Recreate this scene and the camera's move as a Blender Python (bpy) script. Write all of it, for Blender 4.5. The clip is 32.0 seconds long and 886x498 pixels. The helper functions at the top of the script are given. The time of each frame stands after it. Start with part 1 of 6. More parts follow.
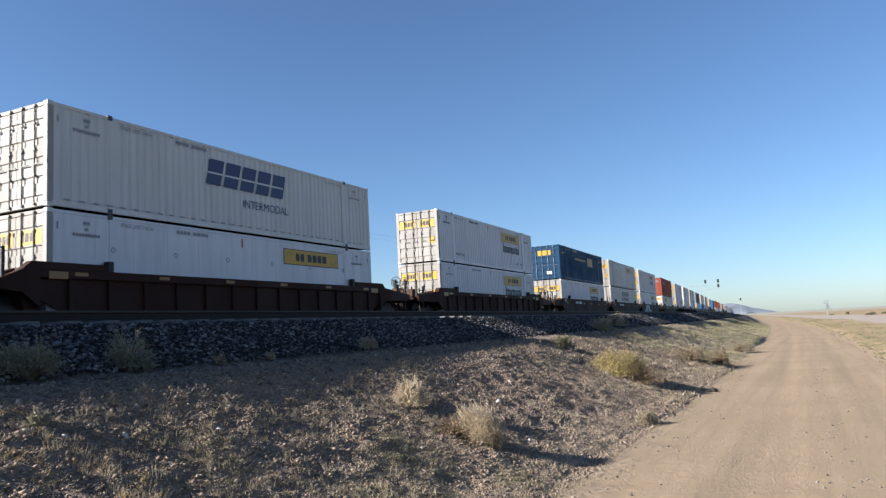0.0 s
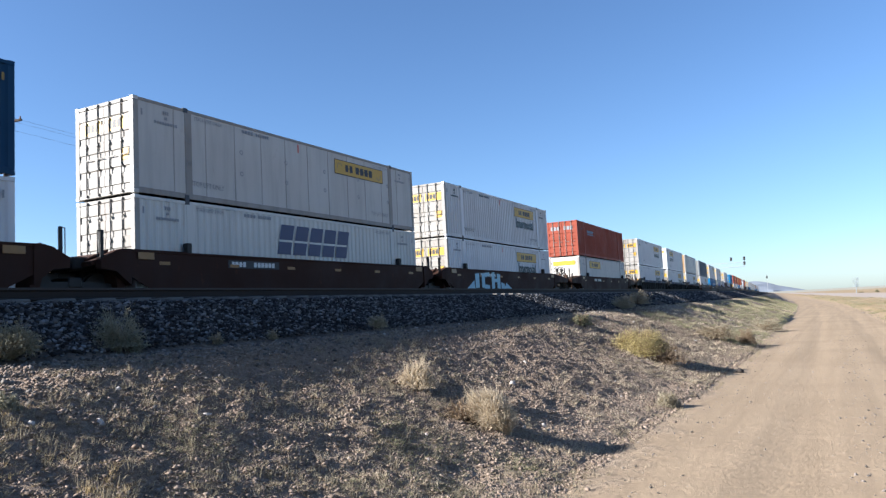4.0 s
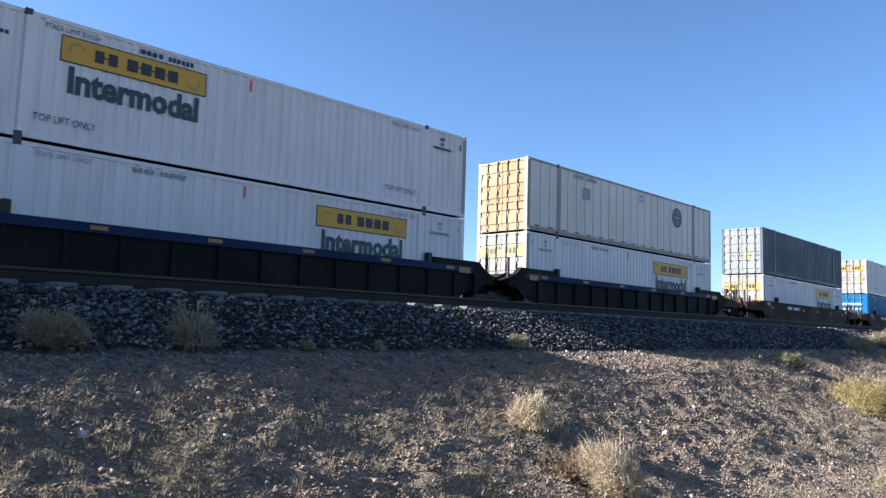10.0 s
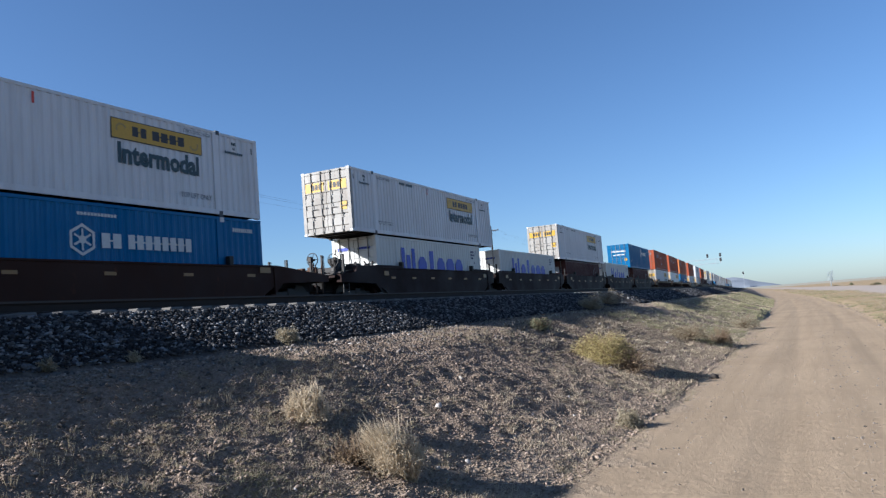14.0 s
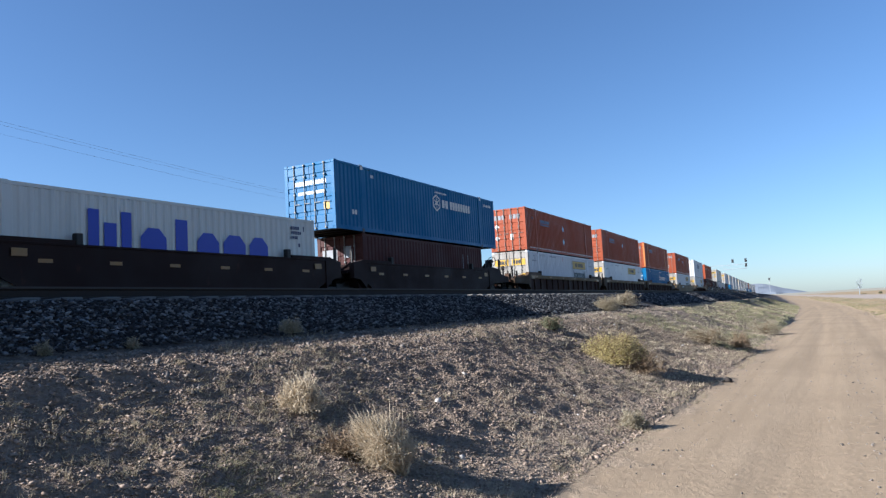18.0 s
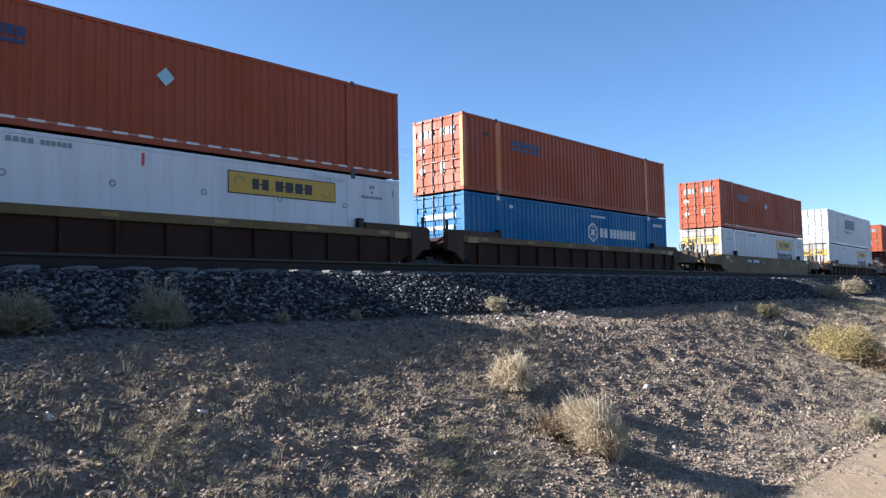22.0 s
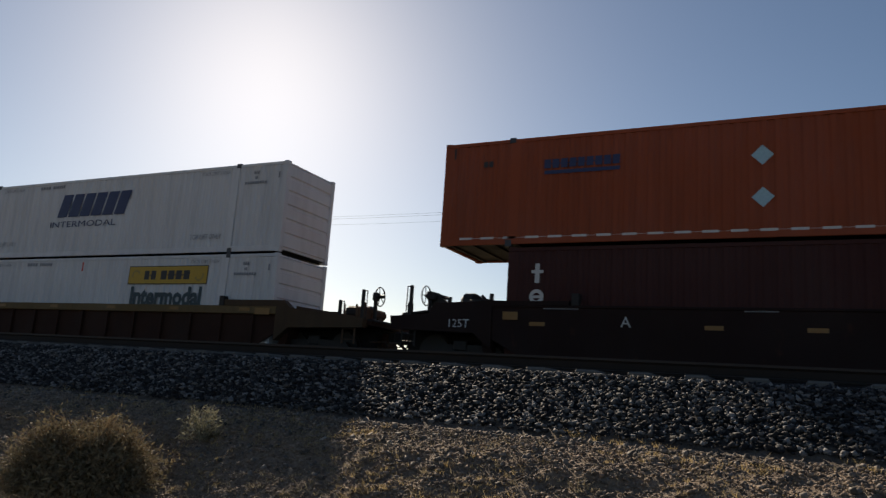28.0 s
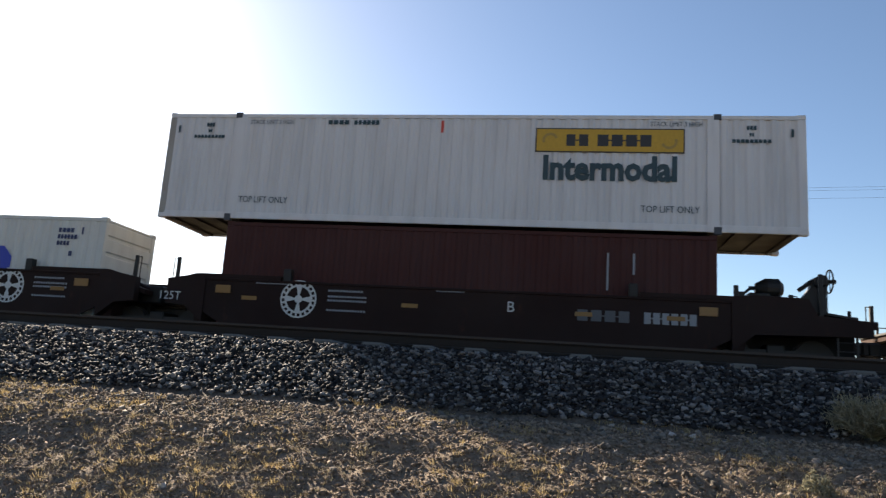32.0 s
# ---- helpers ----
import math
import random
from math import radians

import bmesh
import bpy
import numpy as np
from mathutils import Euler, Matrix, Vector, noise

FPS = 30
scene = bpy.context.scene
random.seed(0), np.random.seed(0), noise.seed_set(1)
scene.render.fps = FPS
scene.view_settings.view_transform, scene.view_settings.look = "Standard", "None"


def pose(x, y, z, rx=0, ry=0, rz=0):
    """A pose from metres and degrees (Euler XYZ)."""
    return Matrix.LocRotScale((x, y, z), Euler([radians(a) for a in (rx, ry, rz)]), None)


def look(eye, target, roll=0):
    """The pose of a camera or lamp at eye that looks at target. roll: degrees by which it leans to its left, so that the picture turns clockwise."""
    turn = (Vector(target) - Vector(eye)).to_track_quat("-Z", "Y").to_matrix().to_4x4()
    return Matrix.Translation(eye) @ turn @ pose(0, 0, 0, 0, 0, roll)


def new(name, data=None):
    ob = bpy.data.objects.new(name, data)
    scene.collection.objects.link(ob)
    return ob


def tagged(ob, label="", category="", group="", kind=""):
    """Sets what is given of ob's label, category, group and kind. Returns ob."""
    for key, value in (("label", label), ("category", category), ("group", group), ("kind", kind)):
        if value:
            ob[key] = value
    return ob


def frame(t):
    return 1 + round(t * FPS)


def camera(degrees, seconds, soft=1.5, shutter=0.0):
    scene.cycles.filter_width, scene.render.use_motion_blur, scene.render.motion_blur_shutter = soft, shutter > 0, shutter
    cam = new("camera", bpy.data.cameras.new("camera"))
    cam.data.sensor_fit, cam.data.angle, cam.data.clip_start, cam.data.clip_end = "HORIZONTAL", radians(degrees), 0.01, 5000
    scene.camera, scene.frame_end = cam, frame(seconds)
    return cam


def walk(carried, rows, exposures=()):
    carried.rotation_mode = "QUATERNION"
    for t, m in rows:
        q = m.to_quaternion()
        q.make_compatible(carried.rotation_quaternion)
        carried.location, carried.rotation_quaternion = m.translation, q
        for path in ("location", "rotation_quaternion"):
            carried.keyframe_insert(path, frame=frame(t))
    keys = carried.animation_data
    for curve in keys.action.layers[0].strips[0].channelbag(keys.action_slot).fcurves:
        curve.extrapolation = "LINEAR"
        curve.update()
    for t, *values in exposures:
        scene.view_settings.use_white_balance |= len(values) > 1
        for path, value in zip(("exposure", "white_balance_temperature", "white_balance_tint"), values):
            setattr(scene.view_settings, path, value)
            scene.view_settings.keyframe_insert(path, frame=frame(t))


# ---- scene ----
cam = camera(62.27, 32.0, soft=1.3, shutter=0.06)
# seconds, place and turn of the handheld camera
walk(cam, [
    (0, pose(0.246, -2.772, 1.787, 96.36, 3.02, 26.82)),
    (0.5, pose(0.256, -2.800, 1.748, 96.33, 2.86, 25.70)),
    (1, pose(0.235, -2.814, 1.802, 95.23, 2.26, 24.59)),
    (1.5, pose(0.239, -2.748, 1.748, 95.12, 1.98, 25.04)),
    (2, pose(0.191, -2.734, 1.809, 94.36, 2.45, 25.07)),
    (2.5, pose(0.227, -2.719, 1.759, 94.34, 3.63, 23.99)),
    (4.5, pose(0.126, -1.865, 1.804, 95.65, 2.49, 32.15)),
    (5, pose(0.174, -1.589, 1.816, 96.77, 1.68, 35.36)),
    (5.5, pose(0.219, -1.410, 1.797, 95.17, 1.13, 34.95)),
    (6, pose(0.146, -1.206, 1.816, 95.19, 1.22, 32.13)),
    (6.5, pose(0.015, -0.976, 1.821, 94.67, 2.81, 33.33)),
    (7, pose(0.199, -0.857, 1.831, 94.28, 1.10, 39.25)),
    (7.5, pose(0.089, -0.529, 1.835, 94.46, 2.69, 36.04)),
    (8, pose(-0.007, -0.218, 1.811, 94.79, 6.01, 34.37)),
    (8.5, pose(-0.079, -0.145, 1.815, 92.28, 3.46, 44.79)),
    (9, pose(-0.004, -0.041, 1.827, 93.13, 1.16, 48.69)),
    (9.5, pose(0.017, 0.025, 1.792, 94.62, -0.01, 50.21)),
    (10, pose(0.110, -0.076, 1.823, 95.99, -1.73, 45.35)),
    (10.5, pose(0.045, -0.076, 1.794, 95.90, 0.82, 43.57)),
    (11, pose(0.200, 0.005, 1.803, 95.88, 3.37, 36.17)),
    (11.5, pose(0.128, 0.016, 1.798, 96.18, 3.98, 30.13)),
    (12, pose(0.088, -0.048, 1.788, 95.59, 5.19, 27.40)),
    (12.5, pose(0.033, -0.077, 1.796, 95.27, 3.80, 26.05)),
    (13, pose(0.001, -0.089, 1.791, 94.99, 4.35, 27.44)),
    (13.5, pose(-0.002, -0.064, 1.786, 94.93, 4.59, 27.42)),
    (15.5, pose(0.030, -0.030, 1.749, 96.10, 3.75, 25.22)),
    (16, pose(0.118, -0.014, 1.714, 97.12, 5.02, 24.17)),
    (16.5, pose(0.088, 0.000, 1.784, 96.00, 2.79, 23.70)),
    (17, pose(0.084, -0.038, 1.679, 98.20, 1.05, 23.57)),
    (17.5, pose(0.042, 0.121, 1.764, 92.91, 0.61, 19.92)),
    (18, pose(0.154, 0.182, 1.692, 95.04, 3.22, 28.79)),
    (18.5, pose(0.092, 0.189, 1.760, 94.20, 3.64, 33.90)),
    (19, pose(0.231, 0.064, 1.731, 95.56, 4.25, 39.11)),
    (19.5, pose(0.089, 0.036, 1.784, 95.91, 3.92, 42.57)),
    (20, pose(0.364, 0.028, 1.760, 94.05, 3.73, 34.08)),
    (20.5, pose(0.119, -0.066, 1.765, 93.03, 3.92, 21.92)),
    (21, pose(0.112, -0.126, 1.738, 93.75, 2.02, 25.97)),
    (21.5, pose(-0.058, -0.049, 1.739, 93.10, 1.54, 35.58)),
    (22, pose(0.012, 0.042, 1.762, 93.68, 1.05, 43.61)),
    (22.5, pose(-0.077, 0.147, 1.794, 95.19, 1.82, 60.55)),
    (23, pose(-0.164, -0.005, 1.808, 97.16, 2.53, 78.34)),
    (23.5, pose(0.000, -0.062, 1.780, 98.72, 2.00, 87.89)),
    (24, pose(-0.096, -0.020, 1.706, 96.90, 0.48, 106.27)),
    (24.5, pose(-0.081, -0.251, 1.774, 96.95, -3.71, 112.43)),
    (25, pose(-0.133, -0.309, 1.792, 103.79, -1.94, 118.08)),
    (25.5, pose(0.085, -0.221, 1.866, 105.44, -3.36, 123.14)),
    (27.5, pose(-0.326, -0.485, 1.825, 104.20, -2.61, 120.22)),
    (28, pose(-0.133, -0.433, 1.838, 100.86, -3.86, 115.79)),
    (28.5, pose(-0.090, -0.428, 1.808, 100.08, -3.19, 115.63)),
    (29, pose(-0.198, -0.310, 1.862, 98.78, -4.34, 110.40)),
    (29.5, pose(-0.102, -0.373, 1.756, 100.50, -4.19, 99.22)),
    (30, pose(-0.100, -0.432, 1.706, 101.55, -3.66, 95.00)),
    (30.5, pose(-0.108, -0.377, 1.765, 99.96, -3.88, 95.52)),
    (31, pose(-0.103, -0.458, 1.731, 100.78, -4.12, 96.30)),
    (31.5, pose(-0.121, -0.418, 1.769, 100.29, -4.01, 97.63)),
    (32, pose(-0.157, -0.449, 1.714, 100.65, -3.82, 99.30)),
], exposures=[(0, 1.52, 5820, 10), (1, 1.30, 5770, 10), (2, 1.54, 5720, 10), (2.5, 1.64, 5720, 10), (5, 1.82, 5590, 10), (6, 1.77, 5590, 10), (8, 1.67, 5590, 10), (9.5, 1.92, 5590, 10), (11, 2.02, 5540, 10), (12, 1.62, 5490, 10), (13, 1.35, 5440, 10), (14.5, 1.37, 5440, 10), (16, 1.32, 5390, 10), (17, 1.54, 5440, 10), (18, 1.54, 5440, 10), (19, 1.77, 5540, 10), (20, 1.77, 5590, 10), (21, 1.52, 5440, 10), (21.5, 1.62, 5620, 10), (22, 1.92, 5570, 10), (22.5, 2.07, 5800, 10), (23, 2.32, 6500, 10), (24, 2.11, 6650, 10), (25, 2.01, 6600, 10), (25.5, 1.76, 6650, 10), (26.5, 0.86, 7200, 10), (27.5, 0.56, 7200, 10), (28, 0.68, 7200, 10), (29, 1.46, 7200, 10), (30, 1.74, 7050, 10), (31, 1.86, 7150, 10), (32, 1.79, 7100, 10)])

# ---------------------------------------------------------------- light
SUN_EL, SUN_AZ = radians(24.6), radians(131.5)
SUN_DIR = Vector((-math.cos(SUN_EL) * math.sin(SUN_AZ), math.cos(SUN_EL) * math.cos(SUN_AZ), math.sin(SUN_EL)))
world = bpy.data.worlds.new("sky")
scene.world = world
world.use_nodes = True
wn = world.node_tree
sky = wn.nodes.new("ShaderNodeTexSky")
sky.sky_type, sky.sun_disc = "NISHITA", False
sky.sun_elevation, sky.sun_rotation = SUN_EL, -SUN_AZ
sky.altitude, sky.air_density, sky.dust_density, sky.ozone_density = 1000, 1.0, 1.1, 3.5
wn.links.new(sky.outputs[0], wn.nodes["Background"].inputs[0])
wn.nodes["Background"].inputs[1].default_value = 0.051
sun_data = bpy.data.lights.new("sun", "SUN")
sun_data.energy, sun_data.angle, sun_data.color = 5.0, radians(0.53), (1.0, 0.89, 0.75)
sun = new("sun", sun_data)
sun.matrix_world = look(SUN_DIR * 100, (0, 0, 0))

# ---------------------------------------------------------------- plan, metres
RAIL = 1.78 + 0.59          # top of rail above the dirt road
XC = -18.888         # track centre line where it passes the camera
BEND = 5.489e-04       # the line curves gently away to the left ahead
BEND_END = 140.0     # past this it runs straight on
SEAM = 5.644        # height of the joint between stacked containers
DECK = SEAM - 2.896 - 0.045   # floor of a well
SPEED, GAIN = 16.0224, 0.00717


def bend(y):
    y = max(y, 0.0)
    return -0.5 * BEND * min(y, BEND_END) ** 2 - BEND * BEND_END * max(y - BEND_END, 0.0)


# ---------------------------------------------------------------- materials
def nodes_of(name):
    m = bpy.data.materials.new(name)
    m.use_nodes = True
    return m, m.node_tree, m.node_tree.nodes["Principled BSDF"]


def mixed(tree, fac, a, b, blend="MIX"):
    n = tree.nodes.new("ShaderNodeMix")
    n.data_type, n.blend_type = "RGBA", blend
    for k, v in ((0, fac), (6, a), (7, b)):
        if hasattr(v, "is_linked"):
            tree.links.new(v, n.inputs[k])
        elif k == 0:
            n.inputs[0].default_value = v
        else:
            n.inputs[k].default_value = (*v, 1)
    return n.outputs[2]


def noised(tree, scale, stretch=(1, 1, 1), detail=4.0, rough=0.55, lo=0.35, hi=0.65, coords="Object"):
    tc = tree.nodes.new("ShaderNodeTexCoord")
    mp = tree.nodes.new("ShaderNodeMapping")
    mp.inputs["Scale"].default_value = stretch
    tx = tree.nodes.new("ShaderNodeTexNoise")
    tx.inputs["Scale"].default_value, tx.inputs["Detail"].default_value, tx.inputs["Roughness"].default_value = scale, detail, rough
    rp = tree.nodes.new("ShaderNodeMapRange")
    rp.inputs["From Min"].default_value, rp.inputs["From Max"].default_value = lo, hi
    tree.links.new(tc.outputs[coords], mp.inputs[0])
    tree.links.new(mp.outputs[0], tx.inputs["Vector"])
    tree.links.new(tx.outputs["Fac"], rp.inputs[0])
    return rp.outputs[0]


def scaled(tree, value, k):
    n = tree.nodes.new("ShaderNodeMath")
    n.operation = "MULTIPLY"
    tree.links.new(value, n.inputs[0])
    n.inputs[1].default_value = k
    return n.outputs[0]


def bumped(tree, b, height, strength, distance):
    n = tree.nodes.new("ShaderNodeBump")
    n.inputs["Strength"].default_value, n.inputs["Distance"].default_value = strength, distance
    tree.links.new(height, n.inputs["Height"])
    tree.links.new(n.outputs[0], b.inputs["Normal"])


def paint(name, col, rough=0.5, dirt=0.35, rust=0.0, grime=None, metal=0.0):
    """Weathered paint: streaks that run down, dust patches, fine grain, a little rust."""
    m, t, b = nodes_of(name)
    grime = grime or tuple(0.35 * k + 0.008 for k in col)
    streak = noised(t, 1.0, (3.0, 3.0, 0.35), 5, 0.6, 0.45, 0.8)
    patch = noised(t, 0.6, (1, 1, 1), 6, 0.6, 0.4, 0.75)
    fine = noised(t, 45, (1, 1, 1), 3, 0.6, 0.3, 0.7)
    c = mixed(t, scaled(t, streak, dirt), col, grime)
    c = mixed(t, scaled(t, patch, dirt * 0.5), c, tuple(0.85 * k + 0.01 for k in col))
    info = t.nodes.new("ShaderNodeObjectInfo")
    c = mixed(t, scaled(t, info.outputs["Random"], 0.12), c, grime)
    if rust:
        spots = noised(t, 2.3, (1, 1, 0.5), 8, 0.7, 0.62, 0.7)
        c = mixed(t, scaled(t, spots, rust), c, (0.17, 0.055, 0.02))
    t.links.new(c, b.inputs["Base Color"])
    r = t.nodes.new("ShaderNodeMapRange")
    r.inputs["To Min"].default_value, r.inputs["To Max"].default_value = rough - 0.08, min(1, rough + 0.25)
    t.links.new(patch, r.inputs[0])
    t.links.new(r.outputs[0], b.inputs["Roughness"])
    b.inputs["Metallic"].default_value = metal
    b.inputs["Specular IOR Level"].default_value = 0.45 if min(col) > 0.2 else 0.25 if sum(col) > 0.2 else 0.15
    bumped(t, b, fine, 0.25, 0.003)
    return m


def plain(name, col, rough=0.6, metal=0.0, vary=0.15):
    m, t, b = nodes_of(name)
    n = noised(t, 14, (1, 1, 1), 4, 0.6, 0.3, 0.7)
    c = mixed(t, scaled(t, n, vary), col, tuple(k * 0.5 for k in col))
    t.links.new(c, b.inputs["Base Color"])
    b.inputs["Roughness"].default_value, b.inputs["Metallic"].default_value = rough, metal
    return m


def foliage(name, a, b2, rough=0.8, glow=0.35):
    m, t, b = nodes_of(name)
    geo = t.nodes.new("ShaderNodeNewGeometry")
    c = mixed(t, geo.outputs["Random Per Island"], a, b2)
    t.links.new(c, b.inputs["Base Color"])
    b.inputs["Roughness"].default_value = rough
    b.inputs["Specular IOR Level"].default_value = 0.15
    tr = t.nodes.new("ShaderNodeBsdfTranslucent")
    t.links.new(c, tr.inputs["Color"])
    mx = t.nodes.new("ShaderNodeMixShader")
    mx.inputs[0].default_value = glow
    t.links.new(b.outputs[0], mx.inputs[1])
    t.links.new(tr.outputs[0], mx.inputs[2])
    t.links.new(mx.outputs[0], t.nodes["Material Output"].inputs[0])
    return m


def stone(name, a, b2, rough=0.75, spec=0.4, power=1.0):
    m, t, b = nodes_of(name)
    geo = t.nodes.new("ShaderNodeNewGeometry")
    pw = t.nodes.new("ShaderNodeMath")
    pw.operation = "POWER"
    t.links.new(geo.outputs["Random Per Island"], pw.inputs[0])
    pw.inputs[1].default_value = power
    ramp = mixed(t, pw.outputs[0], a, b2)
    n = noised(t, 60, (1, 1, 1), 3, 0.6, 0.3, 0.7)
    c = mixed(t, scaled(t, n, 0.35), ramp, tuple(k * 0.5 for k in a))
    t.links.new(c, b.inputs["Base Color"])
    b.inputs["Roughness"].default_value = rough
    b.inputs["Specular IOR Level"].default_value = spec
    return m


WHITE = paint("white_paint", (0.56, 0.565, 0.58), 0.45, 0.34, 0.06)
OFFWHITE = paint("aged_white_paint", (0.464, 0.448, 0.416), 0.55, 0.35, 0.12)
CREAM = paint("cream_white_paint", (0.528, 0.528, 0.496), 0.5, 0.28, 0.1)
RUSTWHITE = paint("rust_streaked_white_paint", (0.528, 0.528, 0.528), 0.5, 0.42, 0.5)
# door grime, plus a base colour darkened to tone down the sunlit ends
DOORWHITE = paint("grimy_dimmed_white_door_paint", (0.285, 0.275, 0.255), 0.6, 0.75, 0.45, (0.13, 0.095, 0.062))
LIGHTGREY = paint("light_grey_paint", (0.21, 0.22, 0.22), 0.55, 0.35, 0.1)
SEAMGREY = paint("grimy_panel_joint", (0.3, 0.29, 0.27), 0.6, 0.3)
FRAMEGREY = paint("grimy_frame_paint", (0.25, 0.235, 0.215), 0.65, 0.5, 0.3)
ORANGE = paint("orange_paint", (0.265, 0.056, 0.02), 0.55, 0.35, 0.15)
RED = paint("faded_red_paint", (0.24, 0.05, 0.026), 0.65, 0.5, 0.35)
POSTORANGE = paint("pale_orange_post_paint", (0.451, 0.164, 0.0492), 0.5, 0.35, 0.1)
SKYBLUE = paint("bright_blue_paint", (0.002, 0.102, 0.25), 0.5, 0.16)
NAVY = paint("dark_blue_paint", (0.007, 0.042, 0.098), 0.55, 0.22)
GREY = paint("grey_paint", (0.07, 0.09, 0.118), 0.55, 0.25)
BROWN = paint("brown_paint", (0.056, 0.02, 0.0185), 0.6, 0.35, 0.1)
TAN = paint("rusty_tan_paint", (0.32, 0.21, 0.105), 0.6, 0.5, 0.5)
CARBROWN = paint("brown_car_paint", (0.038, 0.0155, 0.0095), 0.7, 0.5, 0.2)
CARDARK = paint("dark_brown_car_paint", (0.02, 0.0095, 0.008), 0.65, 0.4, 0.1)
CARYELLOW = paint("dirty_yellow_car_paint", (0.14, 0.088, 0.035), 0.65, 0.6, 0.15)
CARTAN = paint("tan_car_sill_paint", (0.07, 0.042, 0.023), 0.65, 0.5, 0.2)
CARBLUE = paint("blue_car_sill_paint", (0.009, 0.02, 0.06), 0.6, 0.35, 0.1)
CARBLACK = paint("black_car_paint", (0.008, 0.0075, 0.0075), 0.7, 0.4, 0.1)
GEAR = paint("rusty_brake_gear", (0.085, 0.05, 0.032), 0.75, 0.5, 0.5)
STEEL = plain("dark_steel", (0.013, 0.011, 0.01), 0.6, 0.2, 0.4)
RODS = plain("galvanised_rods", (0.15, 0.148, 0.14), 0.55, 0.2, 0.3)
RAILSTEEL = plain("worn_rail_head", (0.028, 0.021, 0.018), 0.65, 0.2, 0.4)
RUSTSTEEL = plain("rusty_rail_web", (0.017, 0.011, 0.008), 0.85, 0.1, 0.4)
YELLOW = plain("yellow_decal", (0.46, 0.275, 0.012), 0.5, 0, 0.3)
REFLECT = plain("orange_reflector", (0.22, 0.1, 0.012), 0.4, 0, 0.2)
BLACK = plain("black_decal", (0.02, 0.02, 0.022), 0.6, 0, 0.1)
TEAL = plain("dark_teal_lettering", (0.011, 0.038, 0.05), 0.55, 0, 0.1)
BLUEDECAL = plain("blue_lettering", (0.01, 0.035, 0.35), 0.5, 0, 0.2)
NAVYDECAL = plain("navy_lettering", (0.012, 0.022, 0.085), 0.5, 0, 0.2)
WHITEDECAL = plain("white_lettering", (0.54, 0.54, 0.525), 0.55, 0, 0.25)
DIMDECAL = plain("worn_stencil", (0.085, 0.088, 0.095), 0.7, 0, 0.2)
GREYDECAL = plain("grey_stencil", (0.22, 0.23, 0.25), 0.6, 0, 0.2)
FADEDGOLD = plain("faded_gold_decal", (0.3, 0.2, 0.04), 0.55, 0, 0.3)
PALEBLUE = plain("pale_blue_paint_scrawl", (0.32, 0.5, 0.58), 0.6, 0, 0.3)
CASTING = plain("dark_corner_casting", (0.045, 0.05, 0.06), 0.55, 0.3, 0.3)


